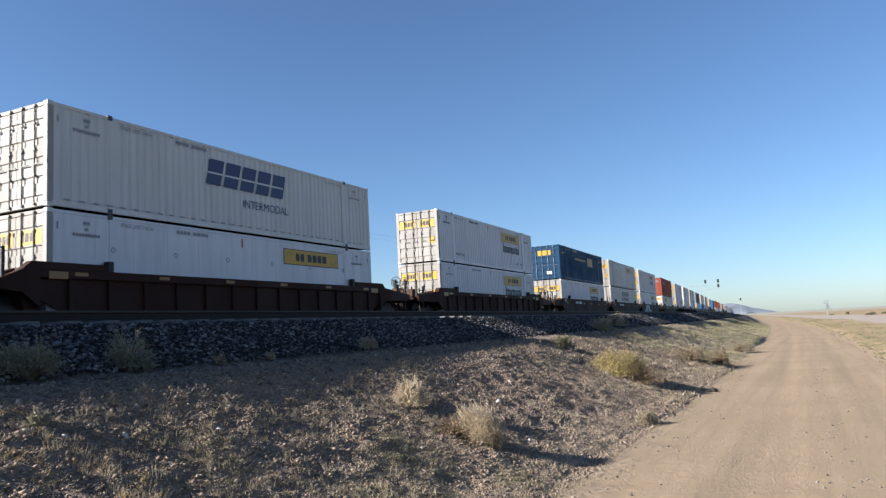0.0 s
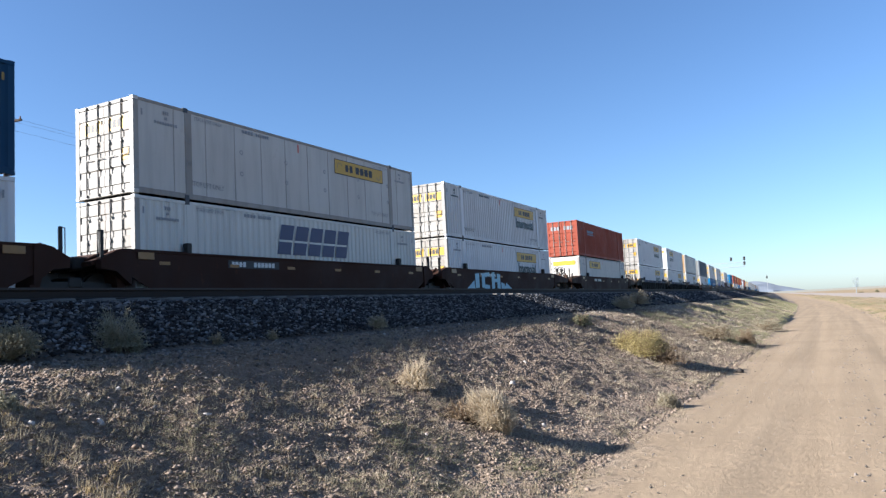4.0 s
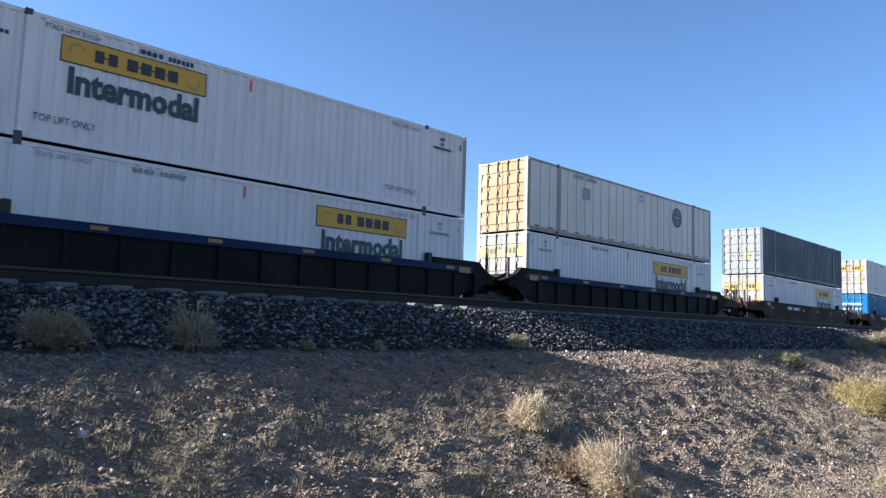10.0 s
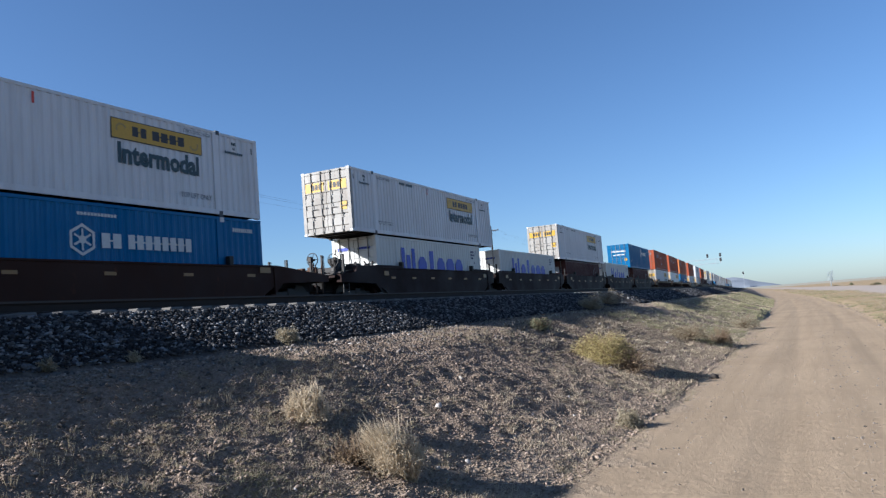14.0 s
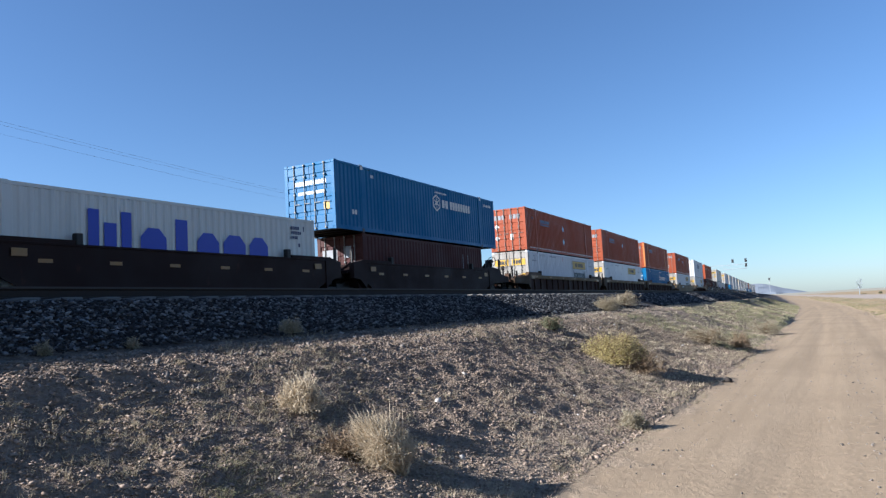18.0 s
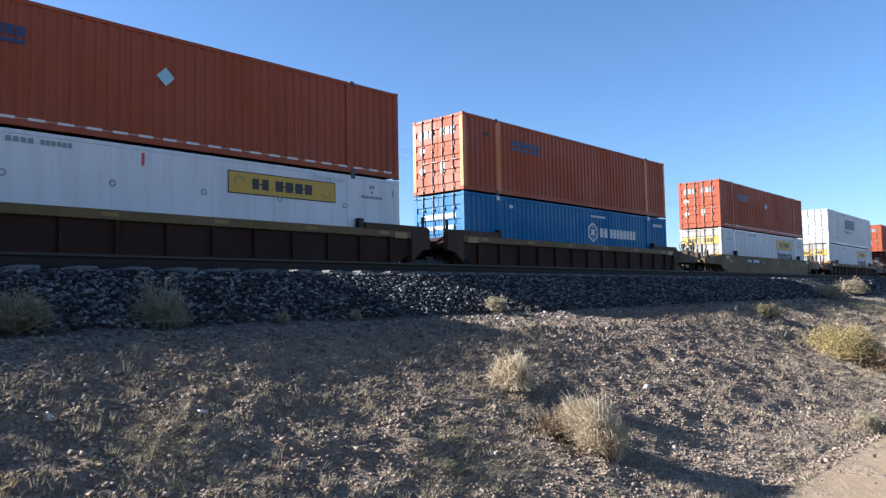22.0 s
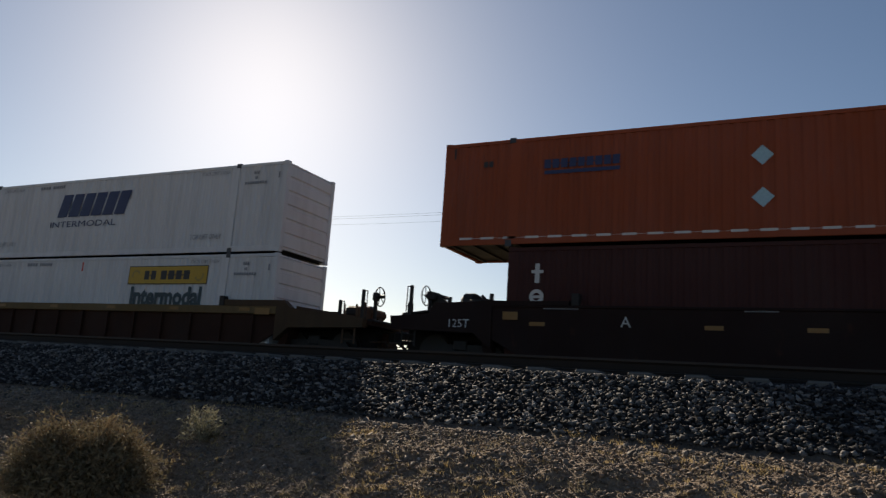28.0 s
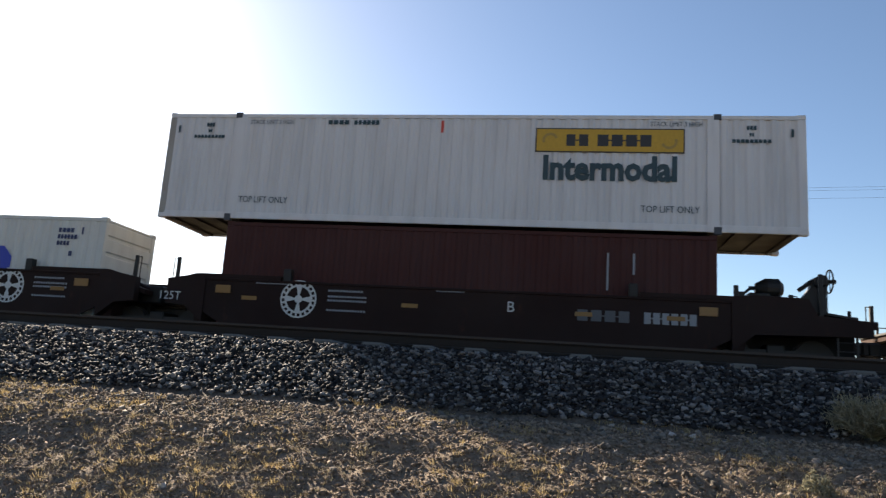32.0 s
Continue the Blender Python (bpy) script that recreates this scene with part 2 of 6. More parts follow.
# ---------------------------------------------------------------- mesh building
class Build:
    """Collects vertices and faces of one part."""

    def __init__(self):
        self.v, self.f = [], []

    def add(self, verts, faces):
        n = len(self.v)
        self.v += [tuple(p) for p in verts]
        self.f += [tuple(i + n for i in q) for q in faces]
        return self

    def box(self, x0, y0, z0, x1, y1, z1, c=0.008):
        """A box with chamfered edges."""
        c = min(c, 0.3 * (x1 - x0), 0.3 * (y1 - y0), 0.3 * (z1 - z0))
        lo, hi = (x0, y0, z0), (x1, y1, z1)
        vid, verts, faces = {}, [], []
        for sx in (0, 1):
            for sy in (0, 1):
                for sz in (0, 1):
                    s = (sx, sy, sz)
                    for a in range(3):
                        p = [0, 0, 0]
                        for k in range(3):
                            e = hi[k] if s[k] else lo[k]
                            p[k] = e if k == a else e + (-c if s[k] else c)
                        vid[s, a] = len(verts)
                        verts.append(p)
        def loop(ids):
            pts = [Vector(verts[i]) for i in ids]
            mid = sum(pts, Vector()) / len(pts)
            nrm = (pts[1] - pts[0]).cross(pts[2] - pts[1])
            centre = Vector(((x0 + x1) / 2, (y0 + y1) / 2, (z0 + z1) / 2))
            faces.append(ids if nrm.dot(mid - centre) > 0 else ids[::-1])
        for a in range(3):
            b, d = (a + 1) % 3, (a + 2) % 3
            for sa in (0, 1):
                ring = []
                for sb, sd in ((0, 0), (1, 0), (1, 1), (0, 1)):
                    s = [0, 0, 0]
                    s[a], s[b], s[d] = sa, sb, sd
                    ring.append(vid[tuple(s), a])
                loop(ring)
            for sb in (0, 1):
                for sd in (0, 1):
                    s0, s1 = [0, 0, 0], [0, 0, 0]
                    s0[a], s1[a] = 0, 1
                    s0[b] = s1[b] = sb
                    s0[d] = s1[d] = sd
                    loop([vid[tuple(s0), b], vid[tuple(s1), b], vid[tuple(s1), d], vid[tuple(s0), d]])
        for sx in (0, 1):
            for sy in (0, 1):
                for sz in (0, 1):
                    loop([vid[(sx, sy, sz), a] for a in range(3)])
        return self.add(verts, faces)

    def tube(self, a, b, r, n=8, r2=None):
        a, b = Vector(a), Vector(b)
        d = (b - a).normalized()
        u = d.orthogonal().normalized()
        w = d.cross(u)
        r2 = r if r2 is None else r2
        vs = []
        for p, q in ((a, r), (b, r2)):
            vs += [p + (u * math.cos(2 * math.pi * k / n) + w * math.sin(2 * math.pi * k / n)) * q for k in range(n)]
        fs = [(k, (k + 1) % n, n + (k + 1) % n, n + k) for k in range(n)] + [tuple(range(n))[::-1], tuple(range(n, 2 * n))]
        return self.add(vs, fs)

    def ring(self, centre, axis, r, t, n=16, m=6):
        c, ax = Vector(centre), Vector(axis).normalized()
        u = ax.orthogonal().normalized()
        w = ax.cross(u)
        vs, fs = [], []
        for i in range(n):
            a = 2 * math.pi * i / n
            d = u * math.cos(a) + w * math.sin(a)
            for j in range(m):
                b = 2 * math.pi * j / m
                vs.append(c + d * (r + t * math.cos(b)) + ax * t * math.sin(b))
        for i in range(n):
            for j in range(m):
                fs.append((i * m + j, ((i + 1) % n) * m + j, ((i + 1) % n) * m + (j + 1) % m, i * m + (j + 1) % m))
        return self.add(vs, fs)

    def prism(self, outline, axis, lo, hi):
        """Extrudes a 2D outline along x (outline is y, z) or y (outline is x, z)."""
        n = len(outline)
        put = (lambda p, k: (k, p[0], p[1])) if axis == "x" else (lambda p, k: (p[0], k, p[1]))
        vs = [put(p, lo) for p in outline] + [put(p, hi) for p in outline]
        fs = [(i, (i + 1) % n, n + (i + 1) % n, n + i) for i in range(n)] + [tuple(range(n))[::-1], tuple(range(n, 2 * n))]
        return self.add(vs, fs)

    def mesh(self, name):
        me = bpy.data.meshes.new(name)
        me.from_pydata(self.v, [], self.f)
        bm = bmesh.new()
        bm.from_mesh(me)
        bmesh.ops.recalc_face_normals(bm, faces=bm.faces)
        bm.to_mesh(me)
        bm.free()
        return me


MESHES = {}


def cached(key, maker):
    if key not in MESHES:
        MESHES[key] = maker().mesh(str(key[0]))
    return MESHES[key]


PAINTED = {}


def part(name, me, material, parent, label=""):
    """One mesh object under a thing or a part; alike parts share their mesh."""
    key = (me.name, material.name)
    if key not in PAINTED:
        own = me if not me.materials else me.copy()
        if own is me:
            own.materials.append(material)
        else:
            own.materials[0] = material
        PAINTED[key] = own
    ob = new(name, PAINTED[key])
    ob.parent = parent
    if label:
        tagged(ob, label)
    return ob


def thing(name, label, category, group="", kind=""):
    return tagged(new(name), label, category, group, kind)


# ---------------------------------------------------------------- flat lettering and decals
TEXTS = {}


def text_shape(s, size, bold=0.0):
    key = (s, size, bold)
    if key not in TEXTS:
        cu = bpy.data.curves.new("lettering", "FONT")
        cu.body, cu.size, cu.offset, cu.resolution_u = s, size, bold, 2
        ob = bpy.data.objects.new("lettering", cu)
        scene.collection.objects.link(ob)
        bpy.context.view_layer.update()
        me = bpy.data.meshes.new_from_object(ob)
        TEXTS[key] = ([tuple(v.co[:2]) for v in me.vertices], [tuple(p.vertices) for p in me.polygons])
        bpy.data.objects.remove(ob)
        bpy.data.meshes.remove(me)
    return TEXTS[key]


def rect(u, v, w, h, skew=0.0):
    return ([(u, v), (u + w, v), (u + w + skew * h, v + h), (u + skew * h, v + h)], [(0, 1, 2, 3)])


def shifted(shape, u, v, sx=1.0, sy=1.0):
    return ([(u + sx * a, v + sy * b) for a, b in shape[0]], shape[1])


def disc_ring(u, v, r0, r1, n=24, a0=0.0, a1=360.0):
    vs, fs = [], []
    for k in range(n + 1):
        a = radians(a0 + (a1 - a0) * k / n)
        vs += [(u + r0 * math.cos(a), v + r0 * math.sin(a)), (u + r1 * math.cos(a), v + r1 * math.sin(a))]
    for k in range(n):
        fs.append((2 * k, 2 * k + 1, 2 * k + 3, 2 * k + 2))
    return vs, fs


def poly(points):
    return points, [tuple(range(len(points)))]


def decal(name, shapes, material, parent, x, side=1, label="", raised=0.004):
    """Thin painted shapes on the side of a thing; u runs to the right as seen from outside."""
    groups = [[s] for s in shapes] if name in ("company_mark", "board_mark", "board_swirl", "red_mark", "placard", "graffiti") and raised != 0.007 else [shapes]
    for k, group in enumerate(groups):
        b = Build()
        for vs, fs in group:
            b.add([(side * (x + raised + 0.0006 * k), side * u, v) for u, v in vs], fs)
        ob = part(name, b.mesh(name), material, parent, label)
    return ob


def end_decal(name, shapes, material, parent, y, side=-1, label="", raised=0.004):
    for group in [[s] for s in shapes]:
        b = Build()
        for vs, fs in group:
            b.add([(-side * u, side * (y + raised), v) for u, v in vs], fs)
        ob = part(name, b.mesh(name), material, parent, label)
    return ob


def bars(u, v, w, h, n, gap=0.25, skew=0.0):
    """A row of plain bars in place of letters."""
    step = w / n
    return [rect(u + k * step, v, step * (1 - gap), h, skew) for k in range(n)]


def line(u, v, w, h, n, gap=0.25):
    """A stencilled line as one piece: plain bars held together by thin bridges."""
    step, d, m = w / n, 0.06 * h, v + 0.5 * h
    vs, fs = [], []
    for k in range(n):
        a, b, i = u + k * step, u + k * step + step * (1 - gap), 8 * k
        vs += [(a, v), (b, v), (b, m - d), (b, m + d), (b, v + h), (a, v + h), (a, m + d), (a, m - d)]
        fs.append(tuple(range(i, i + 8)))
        if k < n - 1:
            fs.append((i + 2, i + 15, i + 14, i + 3))
    return vs, fs


def stencil(lines, material, parent, x, side=1):
    """Each stencilled line a part of its own."""
    for q in lines:
        decal("stencil", [q], material, parent, x, side)


# ---------------------------------------------------------------- containers
HC = 2.896


def corrugated(length, x, z0, z1, pitch=0.278, depth=0.034, thick=0.03):
    b = Build()
    n = int(length / pitch)
    step = length / n
    pts = []
    for k in range(n):
        y = -length / 2 + k * step
        pts += [(x, y), (x, y + 0.3 * step), (x - depth, y + 0.5 * step), (x - depth, y + 0.8 * step)]
    pts.append((x, length / 2))
    m = len(pts)
    vs = [(p, q, z0) for p, q in pts] + [(p, q, z1) for p, q in pts]
    b.add(vs, [(i, i + 1, m + i + 1, m + i) for i in range(m - 1)])
    return b


def smooth_side(length, x, z0, z1):
    return Build().box(x - 0.03, -length / 2, z0, x, length / 2, z1, 0.004)


def seam(x, y, z0, z1):
    return Build().box(x - 0.01, y - 0.022, z0, x + 0.006, y + 0.022, z1, 0.003)


def ridged(y, z0, z1, n, depth, gap):
    """Outline of a plate pressed into n level ridges, as y and z."""
    out = [(y + 0.05, z0), (y, z0)]
    step = (z1 - z0) / n
    for k in range(n):
        z = z0 + k * step
        out += [(y, z + gap), (y - depth, z + gap + 0.03), (y - depth, z + step - 0.03), (y, z + step)]
    return out + [(y, z1), (y + 0.05, z1)]


def mirrored(me_key, maker):
    """The same part on the other side of the centre line."""
    def go():
        src = maker()
        b = Build()
        b.v = [(-x, y, z) for x, y, z in src.v]
        b.f = [q[::-1] for q in src.f]
        return b
    return cached(me_key, go)


def container(L, W, H, style, mats, label, posts=True, fine=True):
    """A shipping container with doors at its -y end; origin at the middle of its underside."""
    body, door_mat, post_mat = mats
    root = thing("shipping_container", label, "container")
    hl, hw = L / 2, W / 2
    key = (round(L, 2), round(W, 2), round(H, 2))
    side_len = L - 0.36
    rail_mat = FRAMEGREY if body is OFFWHITE or style == "panel" else body
    post_mat = rail_mat if post_mat is body else post_mat
    if style == "corr":
        maker = lambda: corrugated(side_len, hw - 0.008, 0.17, H - 0.1)
    else:
        maker = lambda: smooth_side(side_len, hw - 0.012, 0.17, H - 0.1)
    part("side_panel", cached(("side_panel", style) + key, maker), body, root)
    part("side_panel", mirrored(("far_side_panel", style) + key, maker), body, root)
    if style != "corr":
        n = int(side_len / (1.22 if style == "smooth" else 0.62))
        for k in range(1, n):
            y = -side_len / 2 + k * side_len / n
            part("seam", cached(("seam", round(y, 3)) + key, lambda: seam(hw - 0.012, y, 0.17, H - 0.1)), SEAMGREY if body is OFFWHITE or style == "panel" else body, root)
    def roof():
        return Build().box(-hw + 0.04, -hl + 0.05, H - 0.09, hw - 0.04, hl - 0.05, H - 0.03, 0.01)
    part("roof", cached(("roof",) + key, roof), body, root)
    part("underframe", cached(("underframe",) + key, lambda: underframe(hl, hw)), CARBLACK, root)
    for s in (1, -1):
        part("top_rail", cached(("top_rail", s) + key, lambda: Build().box(s * hw - (0.07 if s > 0 else 0), -hl + 0.15, H - 0.12, s * hw + (0 if s > 0 else 0.07), hl - 0.15, H - 0.02)), rail_mat, root)
        part("bottom_rail", cached(("bottom_rail", s) + key, lambda: Build().box(s * hw - (0.06 if s > 0 else 0), -hl + 0.15, 0.015, s * hw + (0 if s > 0 else 0.06), hl - 0.15, 0.185)), rail_mat, root)
        for e in (1, -1):
            part("corner_post", cached(("corner_post", s, e) + key, lambda: Build().box(s * hw - (0.18 if s > 0 else 0), e * hl - (0.19 if e > 0 else 0), 0.12, s * hw + (0 if s > 0 else 0.18), e * hl + (0 if e > 0 else 0.19), H - 0.12, 0.012)), DOORWHITE if e < 0 and door_mat is DOORWHITE else post_mat, root)
            for z in (0.0, H - 0.118) if fine else ():
                part("corner_casting", cached(("corner_casting", s, e, z) + key, lambda: Build().box(s * (hw + 0.003) - (0.165 if s > 0 else 0), e * (hl + 0.003) - (0.18 if e > 0 else 0), z, s * (hw + 0.003) + (0 if s > 0 else 0.165), e * (hl + 0.003) + (0 if e > 0 else 0.18), z + 0.118, 0.01)), body, root)
            if posts:
                part("lifting_post", cached(("lifting_post", s, e) + key, lambda: Build().box(s * (hw + 0.004) - (0.1 if s > 0 else 0), e * 6.0 - 0.14, 0.05, s * (hw + 0.004) + (0 if s > 0 else 0.1), e * 6.0 + 0.14, H - 0.05, 0.012)), post_mat, root)
                for z, tall in ((-0.047, 0.19), (H - 0.13, 0.15)):
                    part("lifting_casting", cached(("lifting_casting", s, e, z) + key, lambda: Build().box(s * (hw + 0.012) - (0.12 if s > 0 else 0), e * 6.1 - 0.09, z, s * (hw + 0.012) + (0 if s > 0 else 0.12), e * 6.1 + 0.09, z + tall, 0.012)), CASTING, root)
    # the plain end, ribbed across
    def front():
        out = [(-p, q) for p, q in ridged(-hl + 0.05, 0.1, H - 0.1, 6, 0.035, 0.07)]
        return Build().prism(out, "x", -hw + 0.17, hw - 0.17)
    part("end_wall", cached(("end_wall",) + key, front), body, root)
    # two door leaves with locking rods
    for s in (1, -1):
        def leaf():
            x0, x1 = (0.012, hw - 0.17) if s > 0 else (-hw + 0.17, -0.012)
            return Build().prism(ridged(-hl + 0.04, 0.14, H - 0.13, 5, 0.028, 0.16), "x", x0, x1)
        door = part("door", cached(("door", s) + key, leaf), door_mat, root)
        if fine:
            for x in (0.26, 0.78):
                rod = lambda: rod_shape(s * x, hl, H)
                part("lock_rod", cached(("lock_rod", s * x) + key, rod), RODS, door)
    part("door_header", cached(("door_header",) + key, lambda: Build().box(-hw + 0.17, -hl + 0.01, H - 0.13, hw - 0.17, -hl + 0.1, H - 0.02)), door_mat, root)
    part("door_sill", cached(("door_sill",) + key, lambda: Build().box(-hw + 0.17, -hl + 0.01, 0.02, hw - 0.17, -hl + 0.1, 0.135)), door_mat, root)
    return root


def rod_shape(x, hl, H):
    b = Build().tube((x, -hl - 0.015, 0.08), (x, -hl - 0.015, H - 0.06), 0.02, 6)
    for z in (0.1, H * 0.3, H * 0.55, H * 0.8, H - 0.08):
        b.box(x - 0.04, -hl - 0.045, z - 0.035, x + 0.04, -hl + 0.012, z + 0.035, 0.006)
    b.box(x - 0.02, -hl - 0.05, H * 0.4, x + 0.3, -hl - 0.03, H * 0.4 + 0.03, 0.004)
    return b


def underframe(hl, hw):
    """The floor with its row of cross members, in one piece."""
    n = int(hl * 2 / 0.6)
    out = [(hl - 0.1, 0.16), (-hl + 0.1, 0.16), (-hl + 0.1, 0.07)]
    for k in range(n):
        y = -hl + 0.3 + k * (2 * hl - 0.6) / (n - 1)
        out += [(y - 0.025, 0.07), (y - 0.025, 0.02), (y + 0.025, 0.02), (y + 0.025, 0.07)]
    return Build().prism(out + [(hl - 0.1, 0.07)], "x", -hw + 0.05, hw - 0.05)


def banner(root, hw, u, v, side, w=3.55, h=0.62, word=True):
    """The yellow company board, its name as plain bars, with the word that stands under it."""
    decal("company_board", [rect(u, v, w, h)], BLACK, root, hw, side, "black edge of a yellow board", 0.002)
    decal("company_board", [rect(u + 0.03, v + 0.03, w - 0.06, h - 0.06)], YELLOW, root, hw, side, "yellow company board", 0.004)
    shapes = [line(u + 0.75, v + 0.16, 0.62, 0.3, 2, 0.3), line(u + 1.5, v + 0.16, 1.35, 0.3, 4, 0.22)]
    decal("board_mark", shapes, BLACK, root, hw, side, "", 0.006)
    swirl = [disc_ring(u + 0.36, v + 0.3, 0.13, 0.2, 14, 20, 200), disc_ring(u + w - 0.36, v + 0.3, 0.13, 0.2, 14, 200, 380)]
    decal("board_swirl", swirl, FADEDGOLD, root, hw, side, "", 0.006)
    if word:
        sh = text_shape("Intermodal", 0.84, 0.034)
        wid = max(p[0] for p in sh[0])
        decal("lettering", [shifted(sh, u + 0.18, v - 0.68, 3.2 / wid, 1.0)], TEAL, root, hw, side, "dark teal word Intermodal")


def small_print(root, hw, side, H, L, material=GREYDECAL, lift=True):
    """Small stencilled print that every container carries."""
    hl = L / 2
    if lift:
        for u in (-5.85, 4.35):
            sh = text_shape("TOP LIFT ONLY", 0.24)
            wid = max(p[0] for p in sh[0])
            decal("lettering", [shifted(sh, u, 0.45, 1.35 / wid, 1)], material, root, hw, side)
    sh = text_shape("STACK LIMIT 3 HIGH", 0.17)
    wid = max(p[0] for p in sh[0])
    for u in (4.55, -5.75):
        decal("lettering", [shifted(sh, u, H - 0.3, 1.2 / wid, 1)], material, root, hw, side)
    stencils = [line(-3.6, H - 0.3, 0.6, 0.12, 4), line(-2.9, H - 0.3, 0.7, 0.12, 6)]
    for e in (-1, 1):
        m = e * (hl - 1.2)
        stencils += [line(m - 0.12, H - 0.38, 0.24, 0.11, 3), line(m - 0.06, H - 0.54, 0.12, 0.09, 2), line(m - 0.45, H - 0.7, 0.9, 0.09, 9)]
        stencils.append(rect(e * (hl - 0.3) - 0.03, H - 0.55, 0.06, 0.2))
    stencil(stencils, material, root, hw, side)


def door_board(root, hl, H, side=-1, front=False):
    shapes = [rect(-1.1, H - 0.95, 0.98, 0.42), rect(0.12, H - 0.95, 0.98, 0.42), rect(0.72, 1.0, 0.34, 0.36)]
    end_decal("door_board", shapes, YELLOW, root, hl - 0.01, side, "yellow company board across the doors", 0.004)
    if front:
        end_decal("front_board", [rect(-0.95, H - 0.72, 1.9, 0.36)], YELLOW, root, hl - 0.015, -side, "yellow company board on the front wall", 0.006)
    shapes = [line(-0.75, H - 0.86, 0.55, 0.24, 3), line(0.2, H - 0.86, 0.6, 0.24, 3)]
    end_decal("board_mark", shapes, BLACK, root, hl - 0.01, side, "", 0.007)


def red_dash(root, hw, side, u, H):
    decal("red_mark", [rect(u, H - 0.5, 0.07, 0.32)], plain_red, root, hw, side)


plain_red = plain("red_mark_paint", (0.5, 0.05, 0.03), 0.5, 0, 0.2)


SHORT = ("matson", "brown", "brownlow", "brownmark", "brownplacard")


def make_container(kind, top, flip=False, fine=True):
    """Containers by livery. top: carries the full 9 ft 6 in height; a lower one is set in the well."""
    H = HC - 0.25 if kind == "brownlow" else HC
    side = -1 if flip else 1
    L, W = 16.154, 2.591
    hw, hl = W / 2, L / 2
    posts = True
    if kind in ("jb", "jbrust"):
        m = RUSTWHITE if kind == "jbrust" and top else WHITE
        lab = "white corrugated 53 foot container with yellow company boards"
        if kind == "jbrust" and top:
            lab = "rust streaked white corrugated container with yellow company boards"
        c = container(L, W, H, "corr", (m, DOORWHITE, WHITE), lab, fine=fine)
        banner(c, hw, -5.4 if flip else 1.8, H - 0.98, side)
        door_board(c, hl, H, -1, flip)
        red_dash(c, hw, side, -0.6, H)
        if fine:
            small_print(c, hw, side, H, L, TEAL if top else GREYDECAL, top)
    elif kind == "jbsmooth":
        m = OFFWHITE if top or flip else WHITE
        c = container(L, W, H, "smooth", (m, DOORWHITE, m), "flat panelled white container with seams and a yellow board", fine=fine)
        banner(c, hw, -5.1 if flip else 1.75, H - 0.95, side, 3.65, word=False)
        door_board(c, hl, H, -1, flip)
        bolts = []
        for k in range(6):
            for v in (H - 1.0, H - 1.75):
                bolts.append(disc_ring(-6 + k * 2.35, v, 0.05, 0.085, 12))
        for q in bolts:
            decal("rivet_ring", [q], GREYDECAL, c, hw, side)
        red_dash(c, hw, side, -0.6, H)
        if fine:
            small_print(c, hw, side, H, L, GREYDECAL, top)
    elif kind == "swift":
        c = container(L, W, H, "corr", (CREAM, DOORWHITE, CREAM), "off-white corrugated container with a slanted navy company mark", fine=fine)
        u, v, w, h = -2.3, H - 1.38, 4.2, 0.9
        if not top:
            u, v, w, h = -1.95, H - 1.5, 4.4, 1.1
        decal("company_mark", bars(u, v, w, h, 5, 0.16, 0.25), NAVYDECAL, c, hw, side, "slanted navy blocks of a company name")
        decal("company_mark", [rect(u - 0.1, v + 0.42 * h, w, 0.07 * h, 0.25)], CREAM, c, hw, side, "", 0.008)
        if top:
            sh = text_shape("INTERMODAL", 0.42)
            wid = max(p[0] for p in sh[0])
            decal("lettering", [shifted(sh, -0.5, H - 1.98, 2.6 / wid, 1)], NAVYDECAL, c, hw, side, "navy word INTERMODAL")
        dashes = [line(-7.6, 0.2, 15.2, 0.05, 33, 0.56)]
        decal("reflector_strip", dashes, GREYDECAL, c, hw, side)
        if fine:
            small_print(c, hw, side, H, L, GREYDECAL, False)
    elif kind == "marten":
        c = container(L, W, H, "corr", (WHITE, WHITE, WHITE), "white corrugated container with a slanted dark company mark", fine=fine)
        decal("company_mark", bars(-2.4, H - 1.42, 3.6, 0.85, 6, 0.14, 0.28), NAVYDECAL, c, hw, side, "slanted navy blocks of a company name")
        sh = text_shape("INTERMODAL", 0.4)
        wid = max(p[0] for p in sh[0])
        decal("lettering", [shifted(sh, -2.75, H - 1.8, 3.5 / wid, 0.8)], NAVYDECAL, c, hw, side, "navy word INTERMODAL")
        if fine:
            small_print(c, hw, side, H, L, GREYDECAL, True)
    elif kind == "csx":
        c = container(L, W, H, "corr", (NAVY, NAVY, NAVY), "dark blue corrugated container with a faded gold mark", fine=fine)
        decal("company_mark", [line(1.7, H - 1.35, 2.1, 0.8, 3, 0.12)], FADEDGOLD, c, hw, side, "faded gold company mark")
        decal("company_mark", [line(-3.0, H - 1.0, 4.0, 0.16, 14)], FADEDGOLD, c, hw, side, "")
        end_decal("company_mark", [line(-0.6, H - 0.85, 1.2, 0.42, 3, 0.15)], YELLOW, c, hl - 0.01, -1, "yellow company mark on the doors")
        end_decal("notice", [rect(0.1, 0.42, 0.42, 0.26)], WHITEDECAL, c, hl - 0.01)
        if fine:
            small_print(c, hw, side, H, L, FADEDGOLD, False)
    elif kind in ("orange", "orange1", "orangepost", "red"):
        m = RED if kind == "red" else ORANGE
        c = container(L, W, H, "corr", (m, m, POSTORANGE if kind == "orangepost" else m), "orange corrugated 53 foot container with dark company mark" if kind != "red" else "faded red corrugated container with dark company mark", fine=fine)
